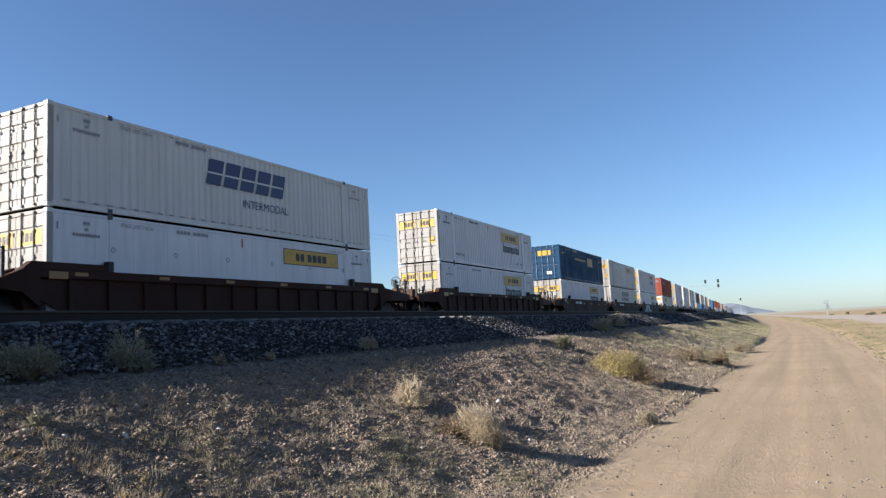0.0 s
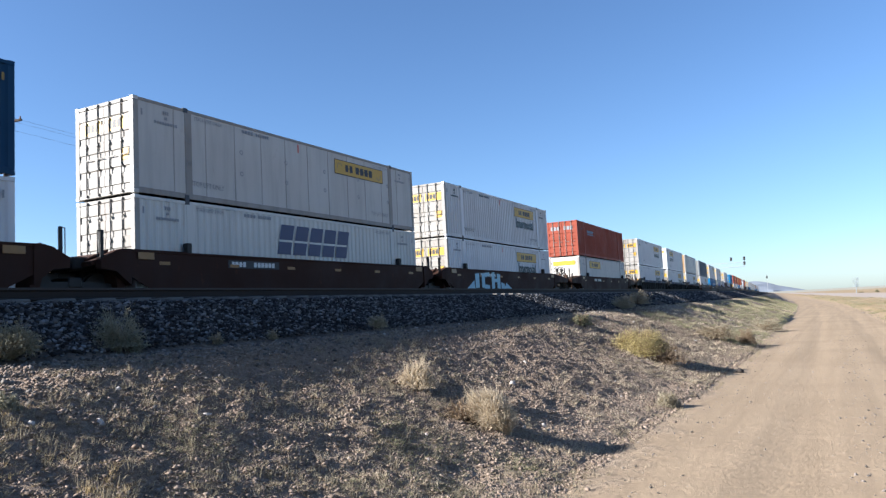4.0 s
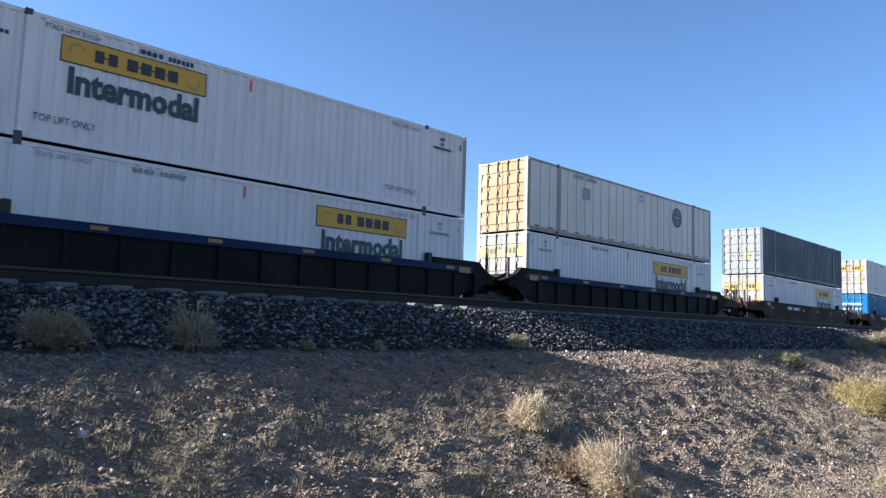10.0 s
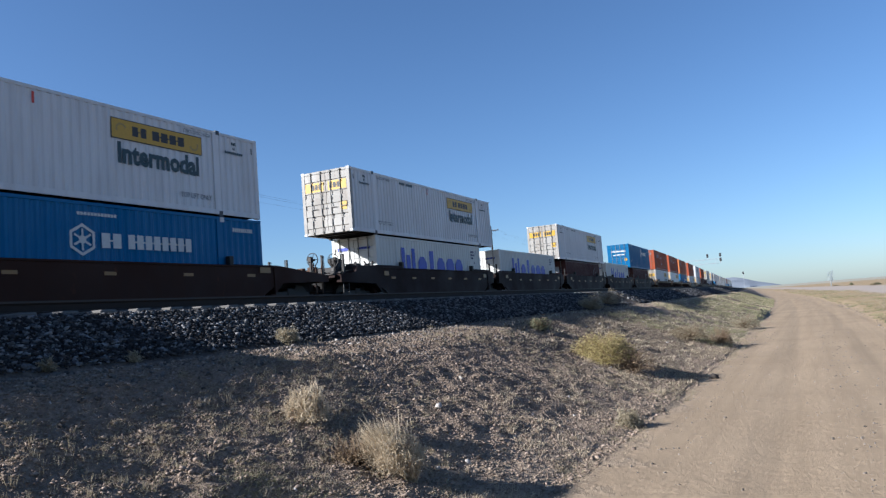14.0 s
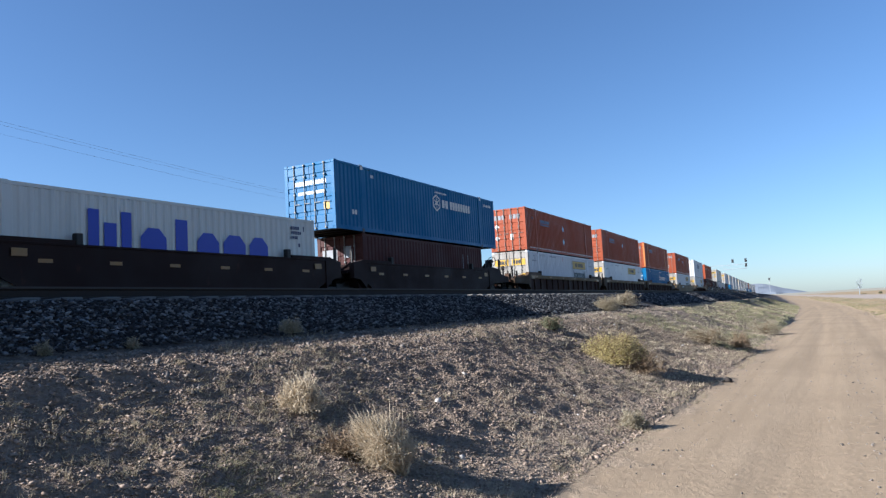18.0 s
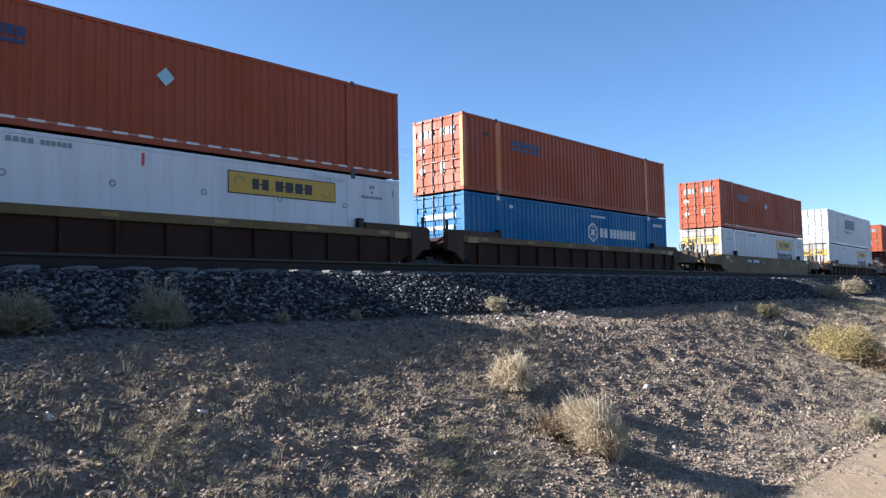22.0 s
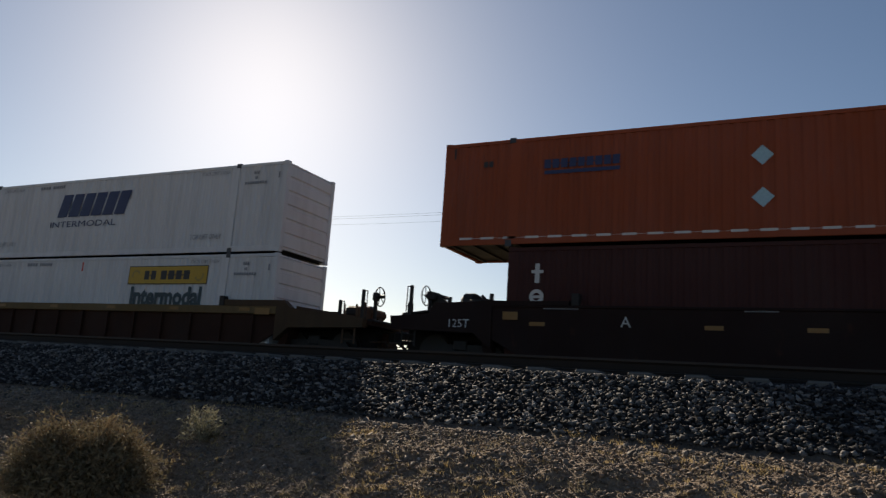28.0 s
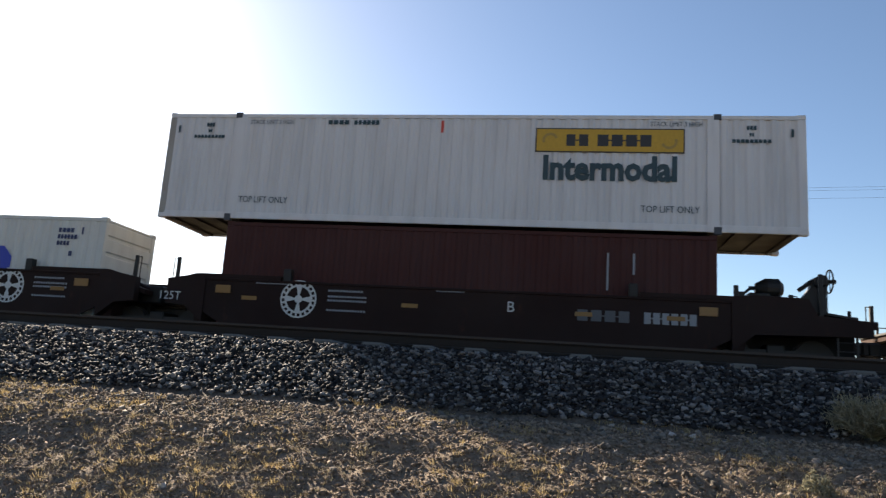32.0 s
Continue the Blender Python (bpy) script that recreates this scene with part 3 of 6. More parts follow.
        decal("company_mark", [line(-5.2, H - 0.9, 2.0, 0.24, 9, 0.2)] + [rect(-5.2, H - 1.06, 1.95, 0.1, 0.2)], NAVYDECAL, c, hw, side, "dark blue company mark in plain blocks")
        if kind in ("orange", "orange1"):
            decal("reflector_strip", [line(-7.5, 0.16, 15.5, 0.06, 25, 0.42)], WHITEDECAL, c, hw, side, "row of white reflector dashes")
            for v in (H - 0.95, 0.95) if kind == "orange" else (H - 1.1,):
                decal("placard", [poly([(0.0, v - 0.24), (0.24, v), (0.0, v + 0.24), (-0.24, v)])], PALEBLUE, c, hw, side, "pale diamond placard")
        end_decal("company_mark", [line(-0.95, H - 0.75, 0.8, 0.3, 3), line(0.15, H - 0.75, 0.8, 0.3, 3)], GREYDECAL, c, hl - 0.01)
        if kind != "red":
            end_decal("notice", [rect(0.15, 0.75, 0.2, 0.38), poly([(-0.8, 0.72), (-0.62, 0.9), (-0.8, 1.08), (-0.98, 0.9)]), poly([(-0.8, 1.5), (-0.62, 1.68), (-0.8, 1.86), (-0.98, 1.68)])], WHITEDECAL, c, hl - 0.01)
        stencil([line(-6.9, H - 0.75, 0.3, 0.16, 2), rect(-7.8, H - 0.45, 0.05, 0.3)], BLACK, c, hw, side)
    elif kind == "chblue":
        c = container(L, W, H, "corr", (SKYBLUE, SKYBLUE, SKYBLUE), "bright blue corrugated container with a white company mark", fine=fine)
        v = H - 1.38 if not top else H - 1.2
        hexa = [disc_ring(0.75, v + 0.3, 0.36, 0.45, 6, 30, 390), disc_ring(0.75, v + 0.3, 0.0, 0.12, 6)]
        for k in range(6):
            a = radians(60 * k + 30)
            q = [(0.1, -0.03), (0.3, -0.03), (0.3, 0.03), (0.1, 0.03)]
            hexa.append(poly([(0.75 + x * math.cos(a) - y * math.sin(a), v + 0.3 + x * math.sin(a) + y * math.cos(a)) for x, y in q]))
        decal("company_mark", hexa + [line(1.35, v + 0.1, 0.75, 0.42, 2), line(2.25, v + 0.1, 2.5, 0.42, 8)], WHITEDECAL, c, hw, side, "white hexagon mark and row of white blocks")
        end_decal("company_mark", [line(-0.8, H - 0.95, 1.7, 0.18, 12), line(-0.6, H - 1.35, 1.4, 0.14, 12)], WHITEDECAL, c, hl - 0.01)
        end_decal("notice", [rect(0.7, 0.85, 0.3, 0.3)], YELLOW, c, hl - 0.01)
        stencil([line(0.6, H - 0.4, 1.3, 0.09, 12), line(6.6, H - 0.5, 1.0, 0.14, 10), line(-6.9, 0.7, 0.4, 0.2, 2), line(-5.4, H - 0.45, 0.25, 0.13, 3)], WHITEDECAL, c, hw, side)
        patch = [rect(-6.2, H - 0.2, 0.2, 0.16), rect(6.0, H - 0.2, 0.2, 0.16)]
        for q in patch:
            decal("casting_patch", [q], WHITEDECAL, c, hw, side, "", 0.02)
    elif kind == "grey":
        c = container(L, W, H, "corr", (GREY, LIGHTGREY, GREY), "dark grey corrugated container with light grey doors")
        end_decal("notice", [rect(0.2, 0.95, 0.3, 0.3)], YELLOW, c, hl - 0.01)
        green = plain("dull_green_stripe", (0.1, 0.2, 0.05), 0.6)
        decal("stripe", [rect(-6.1, 0.05, 0.09, H - 0.1), rect(6.0, 0.05, 0.09, H - 0.1)], green, c, hw, side, "dull green stripe on the lifting post", 0.008)
    elif kind == "panel":
        c = container(L, W, H, "panel", (CREAM, TAN, CREAM), "ribbed off-white container with rusty tan doors")
        decal("company_mark", [disc_ring(4.2, H - 0.9, 0.0, 0.5, 28)], NAVYDECAL, c, hw, side, "round navy company mark")
        decal("company_mark", [disc_ring(4.2, H - 0.9, 0.32, 0.36, 28), rect(4.16, H - 1.18, 0.08, 0.56), rect(3.92, H - 0.94, 0.56, 0.08)], GREYDECAL, c, hw, side, "", 0.008)
        decal("notice", [rect(-4.3, H - 1.15, 0.6, 0.5)], GREYDECAL, c, hw, side)
        stencil([line(-5.0, H - 0.35, 0.8, 0.17, 4), line(-4.0, H - 0.35, 0.8, 0.17, 6), line(0.4, H - 0.4, 0.4, 0.12, 4), line(0.4, H - 0.6, 0.4, 0.12, 4)], GREYDECAL, c, hw, side)
        decal("reflector_strip", [line(-7.6, 0.2, 15.6, 0.05, 17, 0.67)], BLACK, c, hw, side)
    elif kind in SHORT:
        L, W = 12.192, 2.438
        hw, hl = W / 2, L / 2
        m = CREAM if kind == "matson" else BROWN
        c = container(L, W, H, "corr", (m, m, m), "pale corrugated 40 foot container with large blue company mark" if kind == "matson" else "dark brown corrugated 40 foot container", posts=False)
        if kind == "matson":
            v, u = H - 1.85, -3.75
            shapes = [rect(u, v - 0.1, 0.36, 1.45), rect(u + 0.52, v - 0.1, 0.42, 1.1), rect(u + 1.1, v - 0.1, 0.36, 1.45)]
            for p, w in ((1.78, 0.98), (4.02, 0.98), (5.2, 1.08), (6.47, 0.98)):
                shapes.append(poly([(u + p, v - 0.1), (u + p + w, v - 0.1), (u + p + w, v + 0.68), (u + p + w - 0.28, v + 0.96), (u + p + 0.28, v + 0.96), (u + p, v + 0.68)]))
            shapes.append(rect(u + 3.12, v - 0.1, 0.5, 1.4))
            shapes = [shifted(q, -3.75 * 0.04, 0, 0.96, 1) for q in shapes]
            decal("company_mark", shapes, BLUEDECAL, c, hw, side, "large blue blocks of a company name")
            stencil([line(4.7, H - 0.45, 0.5, 0.12, 4), line(4.7, H - 0.63, 0.6, 0.12, 6), line(4.7, H - 0.81, 0.4, 0.12, 4), rect(5.4, H - 0.5, 0.06, 0.2), rect(5.1, H - 1.1, 0.1, 0.14)], NAVYDECAL, c, hw, side)
            end_decal("notice", [line(-0.9, H - 0.6, 0.7, 0.16, 6), line(0.2, H - 0.6, 0.7, 0.1, 8)], BLUEDECAL, c, hl - 0.01)
        else:
            if kind in ("brownmark", "brownplacard"):
                marks = [rect(-5.35, H - 0.95, 0.12, 0.5), rect(-5.45, H - 0.7, 0.32, 0.08), disc_ring(-5.29, H - 1.3, 0.1, 0.19), rect(-5.47, H - 1.34, 0.36, 0.07)]
                marks += [poly([(-5.5, H - 1.95), (-5.36, H - 1.95), (-5.08, H - 1.6), (-5.22, H - 1.6)]), poly([(-5.22, H - 1.95), (-5.08, H - 1.95), (-5.36, H - 1.6), (-5.5, H - 1.6)])]
                decal("company_mark", marks, WHITEDECAL, c, hw, side, "small white company mark set upright")
            if kind == "brownplacard":
                decal("placard", [poly([(2.9, H - 1.0), (3.2, H - 1.0), (3.05, H - 0.75)]), rect(2.8, H - 1.4, 0.5, 0.25)], YELLOW, c, hw, side)
            stencil([rect(3.6, H - 1.4, 0.05, 0.9), rect(4.2, H - 1.0, 0.05, 0.5)], GREYDECAL, c, hw, side)
            end_decal("notice", [rect(-0.95, H - 1.1, 0.8, 0.5), rect(0.2, H - 1.0, 0.4, 0.5), rect(0.3, 0.5, 0.6, 0.7)], GREYDECAL, c, hl - 0.01)
    return c


# ---------------------------------------------------------------- well cars
SILL = 1.56          # height of a well car's side over the rail


def truck(parent, y):
    for s in (1, -1):
        def frame_side():
            x = s * 1.0
            out = [(-1.25, 0.42), (-1.1, 0.62), (-0.5, 0.66), (0.5, 0.66), (1.1, 0.62), (1.25, 0.42), (0.75, 0.38), (0.45, 0.22), (-0.45, 0.22), (-0.75, 0.38)]
            b = Build().prism([(p + y, q) for p, q in out], "x", x - 0.07, x + 0.07)
            for k in (-0.22, 0, 0.22):
                b.tube((x, y + k, 0.26), (x, y + k, 0.55), 0.085, 8)
            return b
        part("side_frame", cached(("side_frame", s, round(y, 2)), frame_side), STEEL, parent)
        for e in (-0.89, 0.89):
            def wheel():
                x = s * 0.75
                return Build().tube((x - 0.065, y + e, 0.46), (x + 0.065, y + e, 0.46), 0.457, 20).tube((x - s * 0.085, y + e, 0.46), (x - s * 0.06, y + e, 0.46), 0.49, 20).tube((x, y + e, 0.46), (x + s * 0.3, y + e, 0.46), 0.1, 8)
            part("wheel", cached(("wheel", s, e, round(y, 2)), wheel), STEEL, parent)
    part("bolster", cached(("bolster", round(y, 2)), lambda: Build().box(-1.1, y - 0.2, 0.5, 1.1, y + 0.2, 0.78, 0.03).tube((-0.7, y - 0.89, 0.46), (0.7, y - 0.89, 0.46), 0.08, 8).tube((-0.7, y + 0.89, 0.46), (0.7, y + 0.89, 0.46), 0.08, 8)), STEEL, parent)


def handrail(parent, x, y, z0, z1, d):
    """A post with a bent grab loop on one side."""
    def go():
        b = Build().box(x - 0.04, y - 0.045, z0, x + 0.04, y + 0.045, z1, 0.01)
        b.tube((x, y + d * 0.13, z0 + 0.1), (x, y + d * 0.13, z1 - 0.03), 0.014, 6)
        b.tube((x, y, z1 - 0.03), (x, y + d * 0.13, z1 - 0.03), 0.014, 6)
        b.tube((x, y, z0 + 0.1), (x, y + d * 0.13, z0 + 0.1), 0.014, 6)
        return b
    part("handrail", cached(("handrail", x, y, z0, z1, d), go), STEEL, parent)


def brake_wheel(parent, x, y, z):
    def go():
        b = Build().ring((x, y, z), (0, 1, 0), 0.27, 0.018, 20, 6).tube((x, y - 0.03, z), (x, y + 0.14, z), 0.05, 8)
        for k in range(5):
            a = 2 * math.pi * k / 5
            b.tube((x, y, z), (x + 0.27 * math.cos(a), y, z + 0.27 * math.sin(a)), 0.012, 5)
        return b
    part("brake_wheel", cached(("brake_wheel", x, y, round(z, 2)), go), STEEL, parent)


def well_car(style, well, e0, e1, c0, c1, label, extra=None, fine=True):
    """One unit of a stack car. Origin on the rail under its middle; well: half length of the well;
    e0, e1: distance to its two ends; c0, c1: coupler (True) or shared joint (False)."""
    root = thing("well_car", label, "railway wagon", "units of the passing train")
    body, sill = {"ribbed": (CARBROWN, CARBROWN), "tansill": (CARBROWN, CARYELLOW), "bluesill": (CARBLACK, CARBLUE), "flat": (CARBROWN, CARBROWN), "yellow": (CARYELLOW, CARYELLOW), "dark": (CARDARK, CARDARK)}[style]
    ribbed = style in ("ribbed", "tansill", "bluesill")
    a = well + 0.1
    top_z = SILL + (0.12 if style == "dark" else 0.0)
    level = style == "dark"
    raised = {"dark": 0.1, "flat": 0.02, "yellow": 0.02}.get(style, 0.18)

    def kept(key, maker):
        return cached(key + (top_z, raised), maker)

    for s in (1, -1):
        def plate():
            if ribbed:
                x0, x1 = 1.36, 1.40
                lo = 0.3
            else:
                x0, x1 = 1.44, 1.49
                lo = 0.34
            b = Build()
            xs = (x0, x1) if s > 0 else (-x1, -x0)
            b.prism([(-a, top_z - 0.02), (-a, 0.8), (-a + 0.9, lo), (a - 0.9, lo), (a, 0.8), (a, top_z - 0.02)], "x", *xs)
            return b
        part("side_plate", kept(("side_plate", ribbed, s, a), plate), body, root)
        def chord():
            xs = (1.34, 1.52) if s > 0 else (-1.52, -1.34)
            return Build().box(xs[0], -a, top_z - (0.24 if ribbed else 0.07), xs[1], a, top_z, 0.015)
        part("top_chord", kept(("top_chord", ribbed, s, a), chord), sill, root)
        def bottom():
            xs = (1.3, 1.5) if s > 0 else (-1.5, -1.3)
            return Build().box(xs[0], -a + 0.9, 0.26, xs[1], a - 0.9, 0.38, 0.015)
        part("bottom_chord", kept(("bottom_chord", s, a), bottom), body, root)
        if ribbed and fine:
            n = int(2 * a / 1.22)
            for k in range(n):
                y = -a + 0.9 + (2 * a - 1.8) * k / (n - 1)
                def rib():
                    xs = (1.40, 1.49) if s > 0 else (-1.49, -1.40)
                    return Build().box(xs[0], y - 0.05, 0.38, xs[1], y + 0.05, top_z - 0.24, 0.012)
                part("rib", kept(("rib", s, round(y, 3)), rib), body, root)
    well_floor(root, a)
    # reflectors along the near side
    n = 6 if fine else 0
    for k in range(n):
        y = -a + 1.2 + (2 * a - 2.4) * k / (n - 1)
        z = top_z - 0.16 if ribbed else 1.16
        if style == "dark" and not note_free(y, extra):
            continue
        part("reflector", kept(("reflector", round(y, 2), z), lambda: Build().box(1.515 if ribbed else 1.488, y - 0.2, z, 1.527 if ribbed else 1.498, y + 0.2, z + 0.1, 0.003)), REFLECT, root, "orange reflector strip")
    for d, e, coup in ((-1, e0, c0), (1, e1, c1)):
        # raised side over the end of the well, and the deck over the truck
        high = 0.14 if d > 0 else 0.06
        def cap():
            y0, y1 = a - 2.0, e - 0.45
            fall = [(d * (a + 0.5), top_z + high), (d * (y1 - 1.3), top_z + high - 0.03), (d * (y1 - 1.12), top_z - 0.26), (d * y1, top_z - 0.34)] if level and coup else [(d * (y1 - 0.1), top_z + raised - 0.03), (d * y1, top_z + raised - 0.1)] if style == "tansill" and not coup else [(d * (a + 0.5), top_z + 0.03), (d * y1, top_z - 0.06)] if level else [(d * (a + 0.5), top_z - 0.04), (d * y1, top_z - 0.3)]
            xs = (1.3, 1.53) if s > 0 else (-1.53, -1.3)
            out = [(d * y0, top_z - 0.004), (d * y0, top_z + raised), (d * (a + 0.25), top_z + raised)] + fall + [(d * y1, 1.0), (d * (a + 0.5), 0.94), (d * (a + 0.004), 0.55), (d * (a + 0.004), top_z - 0.004)]
            return Build().prism(out, "x", *xs)
        for s in (1, -1):
            part("end_sill", kept(("end_sill", style, d, s, a, round(e, 2), coup), cap), body if style != "tansill" else CARTAN, root)
        # plain black block added to close the bright opening under the deck
        part("brake_rigging", kept(("brake_rigging", d, a, round(e, 2)), lambda: Build().box(-0.62, min(d * (a + 0.3), d * (e - 0.5)), 0.35, 0.62, max(d * (a + 0.3), d * (e - 0.5)), 1.1, 0.05)), CARBLACK, root)
        part("deck", kept(("deck", d, a, round(e, 2)), lambda: end_deck(d, a, e, top_z)), body, root)
        for s in (1, -1):
            part("lock_bracket", kept(("lock_bracket", d, s, a), lambda: Build().box(s * 1.42 - 0.1, d * (a - 2.15) - 0.1, top_z - 0.02, s * 1.42 + 0.1, d * (a - 2.15) + 0.1, top_z + 0.3, 0.02)), STEEL, root)
        low, half = (1.3, 0.2) if style == "dark" else (1.3, 0.28)
        part("reflector", kept(("reflector_end", d, low, a), lambda: Build().box(1.532, d * (a - 0.5) - half, low, 1.542, d * (a - 0.5) + half, low + 0.2, 0.003)), REFLECT, root, "orange reflector panel")
        top = top_z + 0.1
        if not fine:
            if coup or d > 0:
                truck(root, d * (e - 2.35) if coup else e)
            continue
        g, up = (e - 0.65, 0.24 if d > 0 else -0.08) if level and coup else (e, 0.0)
        if not (level and coup):
            handrail(root, 1.35, d * (e - 0.6), top_z - 0.4, top + 0.42, d)
        if coup:
            if level:
                handrail(root, 1.35, d * (e - (1.45 if d > 0 else 0.93)), top_z - 0.4, top + (0.6 if d > 0 else 0.42), d)
                handrail(root, 1.25, d * (e - 2.05), top_z - 0.1, top + 0.12, d)
            else:
                handrail(root, 1.35, d * (e - 1.35), top_z - 0.4, top + 0.12, d)
            handrail(root, -1.35, d * (e - 0.6), top_z - 0.4, top + 0.42, d)
            brake_wheel(root, 0.75, d * (g - 0.42), top + 0.3 + up)
            part("brake_stand", kept(("brake_stand", d, round(g, 2)), lambda: Build().box(0.7, d * (g - 0.55) - 0.05, top_z - 0.4, 0.8, d * (g - 0.55) + 0.05, top + 0.38 + up, 0.02).box(0.65, d * (g - 0.55) - 0.08, top + 0.18 + up, 0.85, d * (g - 0.55) + 0.08, top + 0.42 + up, 0.03)), STEEL, root)
            if level:
                part("air_reservoir", kept(("air_reservoir", "round", d, round(e, 2)), lambda: domed_reservoir(0.2, d * (e - 2.2), top_z + (0.5 if d > 0 else 0.22), d)), STEEL, root)
            else:
                part("air_reservoir", kept(("air_reservoir", d, round(e, 2)), lambda: reservoir(-0.35, d * (e - 1.75), top_z + 0.06)), STEEL, root)
            if level:
                part("upper_deck", kept(("upper_deck", d, a, round(e, 2)), lambda: Build().box(-1.28, min(d * (a + 0.15), d * (e - 1.8)), top_z - 0.14, 1.28, max(d * (a + 0.15), d * (e - 1.8)), top_z + high + 0.02, 0.01)), STEEL, root)
                part("brake_bracket", kept(("brake_bracket", d, round(e, 2)), lambda: brake_bracket(d, g, top_z, up)), STEEL, root)
                part("valve_box", kept(("valve_box", d, round(e, 2)), lambda: valve_box(d, a, e, top_z + high)), STEEL, root)
            part("end_platform", kept(("end_platform", d, round(e, 2)), lambda: Build().box(-1.25, d * (e - 0.5) - 0.25, top_z - 0.36, 1.25, d * (e - 0.5) + 0.25, top_z - 0.3, 0.01)), STEEL, root)
            part("coupler", kept(("coupler", d, round(e, 2)), lambda: coupler(d, e)), STEEL, root)
            part("brake_cylinder", kept(("brake_cylinder", d, round(e, 2)), lambda: brake_cylinder(d, e, top_z - (0.26 if level else 0))), STEEL if level else GEAR, root, "dark brake cylinder and valve" if level else "rusty brake cylinder and valve")
            for s in (1, -1):
                part("ladder", kept(("ladder", d, s, round(e, 2)), lambda: ladder(s * 1.42, d * (e - 0.95), 0.55, top_z + (-0.3 if level else 0.1))), STEEL if level else GEAR, root)
            part("walkway", kept(("walkway", d, round(e, 2)), lambda: walkway(d, a, e, top_z)), STEEL if level else GEAR, root, "sloping grated walkway")
            part("air_hose", kept(("air_hose", d, round(e, 2)), lambda: hose(d, e)), STEEL, root)
            truck(root, d * (e - 2.35))
        else:
            handrail(root, -1.35, d * (e - 0.6), top_z - 0.4, top + 0.3, d)
            part("joint", kept(("joint", d, round(e, 2)), lambda: Build().box(-0.35, min(d * (e - 0.6), d * (e + 0.02)), 0.6, 0.35, max(d * (e - 0.6), d * (e + 0.02)), 0.95, 0.04).box(-0.9, min(d * (e - 0.75), d * (e - 0.05)), 1.0, 0.9, max(d * (e - 0.75), d * (e - 0.05)), top_z - 0.2, 0.04)), STEEL, root)
            if d > 0:
                truck(root, e)
    if style == "dark" and not extra.islower():
        z = 1.3
        m = -6.85 if extra == "B" else 0.68
        letter = 1.3 if extra == "B" else -3.1
        decal("company_mark", [disc_ring(3.0 + m, z - 0.06, 0.0, 0.47, 32)], WHITEDECAL, root, 1.49, 1, "round white railway emblem")
        decal("company_mark", [disc_ring(3.0 + m, z - 0.06, 0.1, 0.31, 8, q + 14, q + 76) for q in (0, 90, 180, 270)] + [disc_ring(3.0 + m, z - 0.06, 0.36, 0.43, 4, q, q + 11) for q in range(0, 360, 18)], CARDARK, root, 1.49, 1, "", 0.007)
        stencil([line(3.75 + m, z + 0.16, 0.9, 0.05, 12), line(3.75 + m, z + 0.02, 1.0, 0.05, 14), line(3.75 + m, z - 0.08, 1.0, 0.05, 14), line(3.75 + m, z - 0.32, 1.0, 0.05, 14), line(-0.4, z + 0.28, 0.7, 0.06, 10), line(-5.0, z + 0.28, 0.9, 0.04, 12)], GREYDECAL, root, 1.49)
        if extra == "B":
            decal("number_line", [line(2.95, z - 0.24, 1.25, 0.26, 4)], DIMDECAL, root, 1.49, 1, "worn grey bars of a car number")
            decal("number_line", [line(4.45, z - 0.24, 1.2, 0.26, 6)], GREYDECAL, root, 1.49, 1, "grey bars of a car number")
        sh = text_shape("125T", 0.3)
        decal("lettering", [shifted(sh, -well - 1.35, 1.08)], WHITEDECAL, root, 1.53, 1, "white letters 125T")
        if extra:
            sh = text_shape(extra, 0.36)
            decal("lettering", [shifted(sh, letter, z - 0.12)], WHITEDECAL, root, 1.49, 1, "white unit letter")
    elif style in ("flat", "yellow"):
        decal("number_patch", [rect(-4.6, 1.14, 2.5, 0.26)], BLACK, root, 1.49, 1, "black number patch")
        decal("number_patch", [line(-4.45, 1.19, 0.7, 0.16, 4)], WHITEDECAL, root, 1.49, 1, "", 0.007)
        decal("number_patch", [line(-3.4, 1.19, 1.1, 0.16, 6)], WHITEDECAL, root, 1.49, 1, "", 0.007)
    if style == "yellow":
        rnd = random.Random(8)
        shapes, p = [], (-2.0, 0.9)
        for k in range(26):
            q = (p[0] + rnd.uniform(-0.12, 0.26), min(1.4, max(0.6, p[1] + rnd.choice((-1, 1)) * rnd.uniform(0.1, 0.45))))
            shapes.append(poly([(p[0], p[1]), (p[0] + 0.03, p[1]), (q[0] + 0.03, q[1]), (q[0], q[1])]))
            p = q
        decal("graffiti", shapes, BLACK, root, 1.49, 1, "thin dark sprayed scrawl")
    if extra == "graffiti":
        def letter(u, strokes, grow):
            return [poly([(u + 1.75 * x0 - grow, 0.46 + y0 - grow), (u + 1.75 * x1 + grow, 0.46 + y0 - grow + s), (u + 1.75 * x1 + grow, 0.46 + y1 + grow + s), (u + 1.75 * x0 - grow, 0.46 + y1 + grow)]) for x0, y0, x1, y1, s in strokes]
        word = [(-3.3, [(0, 0.05, 0.3, 0.85, 0.04)]), (-2.8, [(0, 0.1, 0.24, 0.9, -0.03), (0.2, 0.7, 0.62, 0.92, 0.05), (0.2, 0.05, 0.62, 0.27, -0.06)]), (-2.0, [(0, 0.0, 0.24, 0.95, 0.05), (0.2, 0.4, 0.5, 0.6, 0.03), (0.46, 0.05, 0.72, 0.92, -0.05)]), (-1.2, [(0, 0.0, 0.3, 0.4, -0.1), (0.28, -0.05, 0.5, 0.2, 0)])]
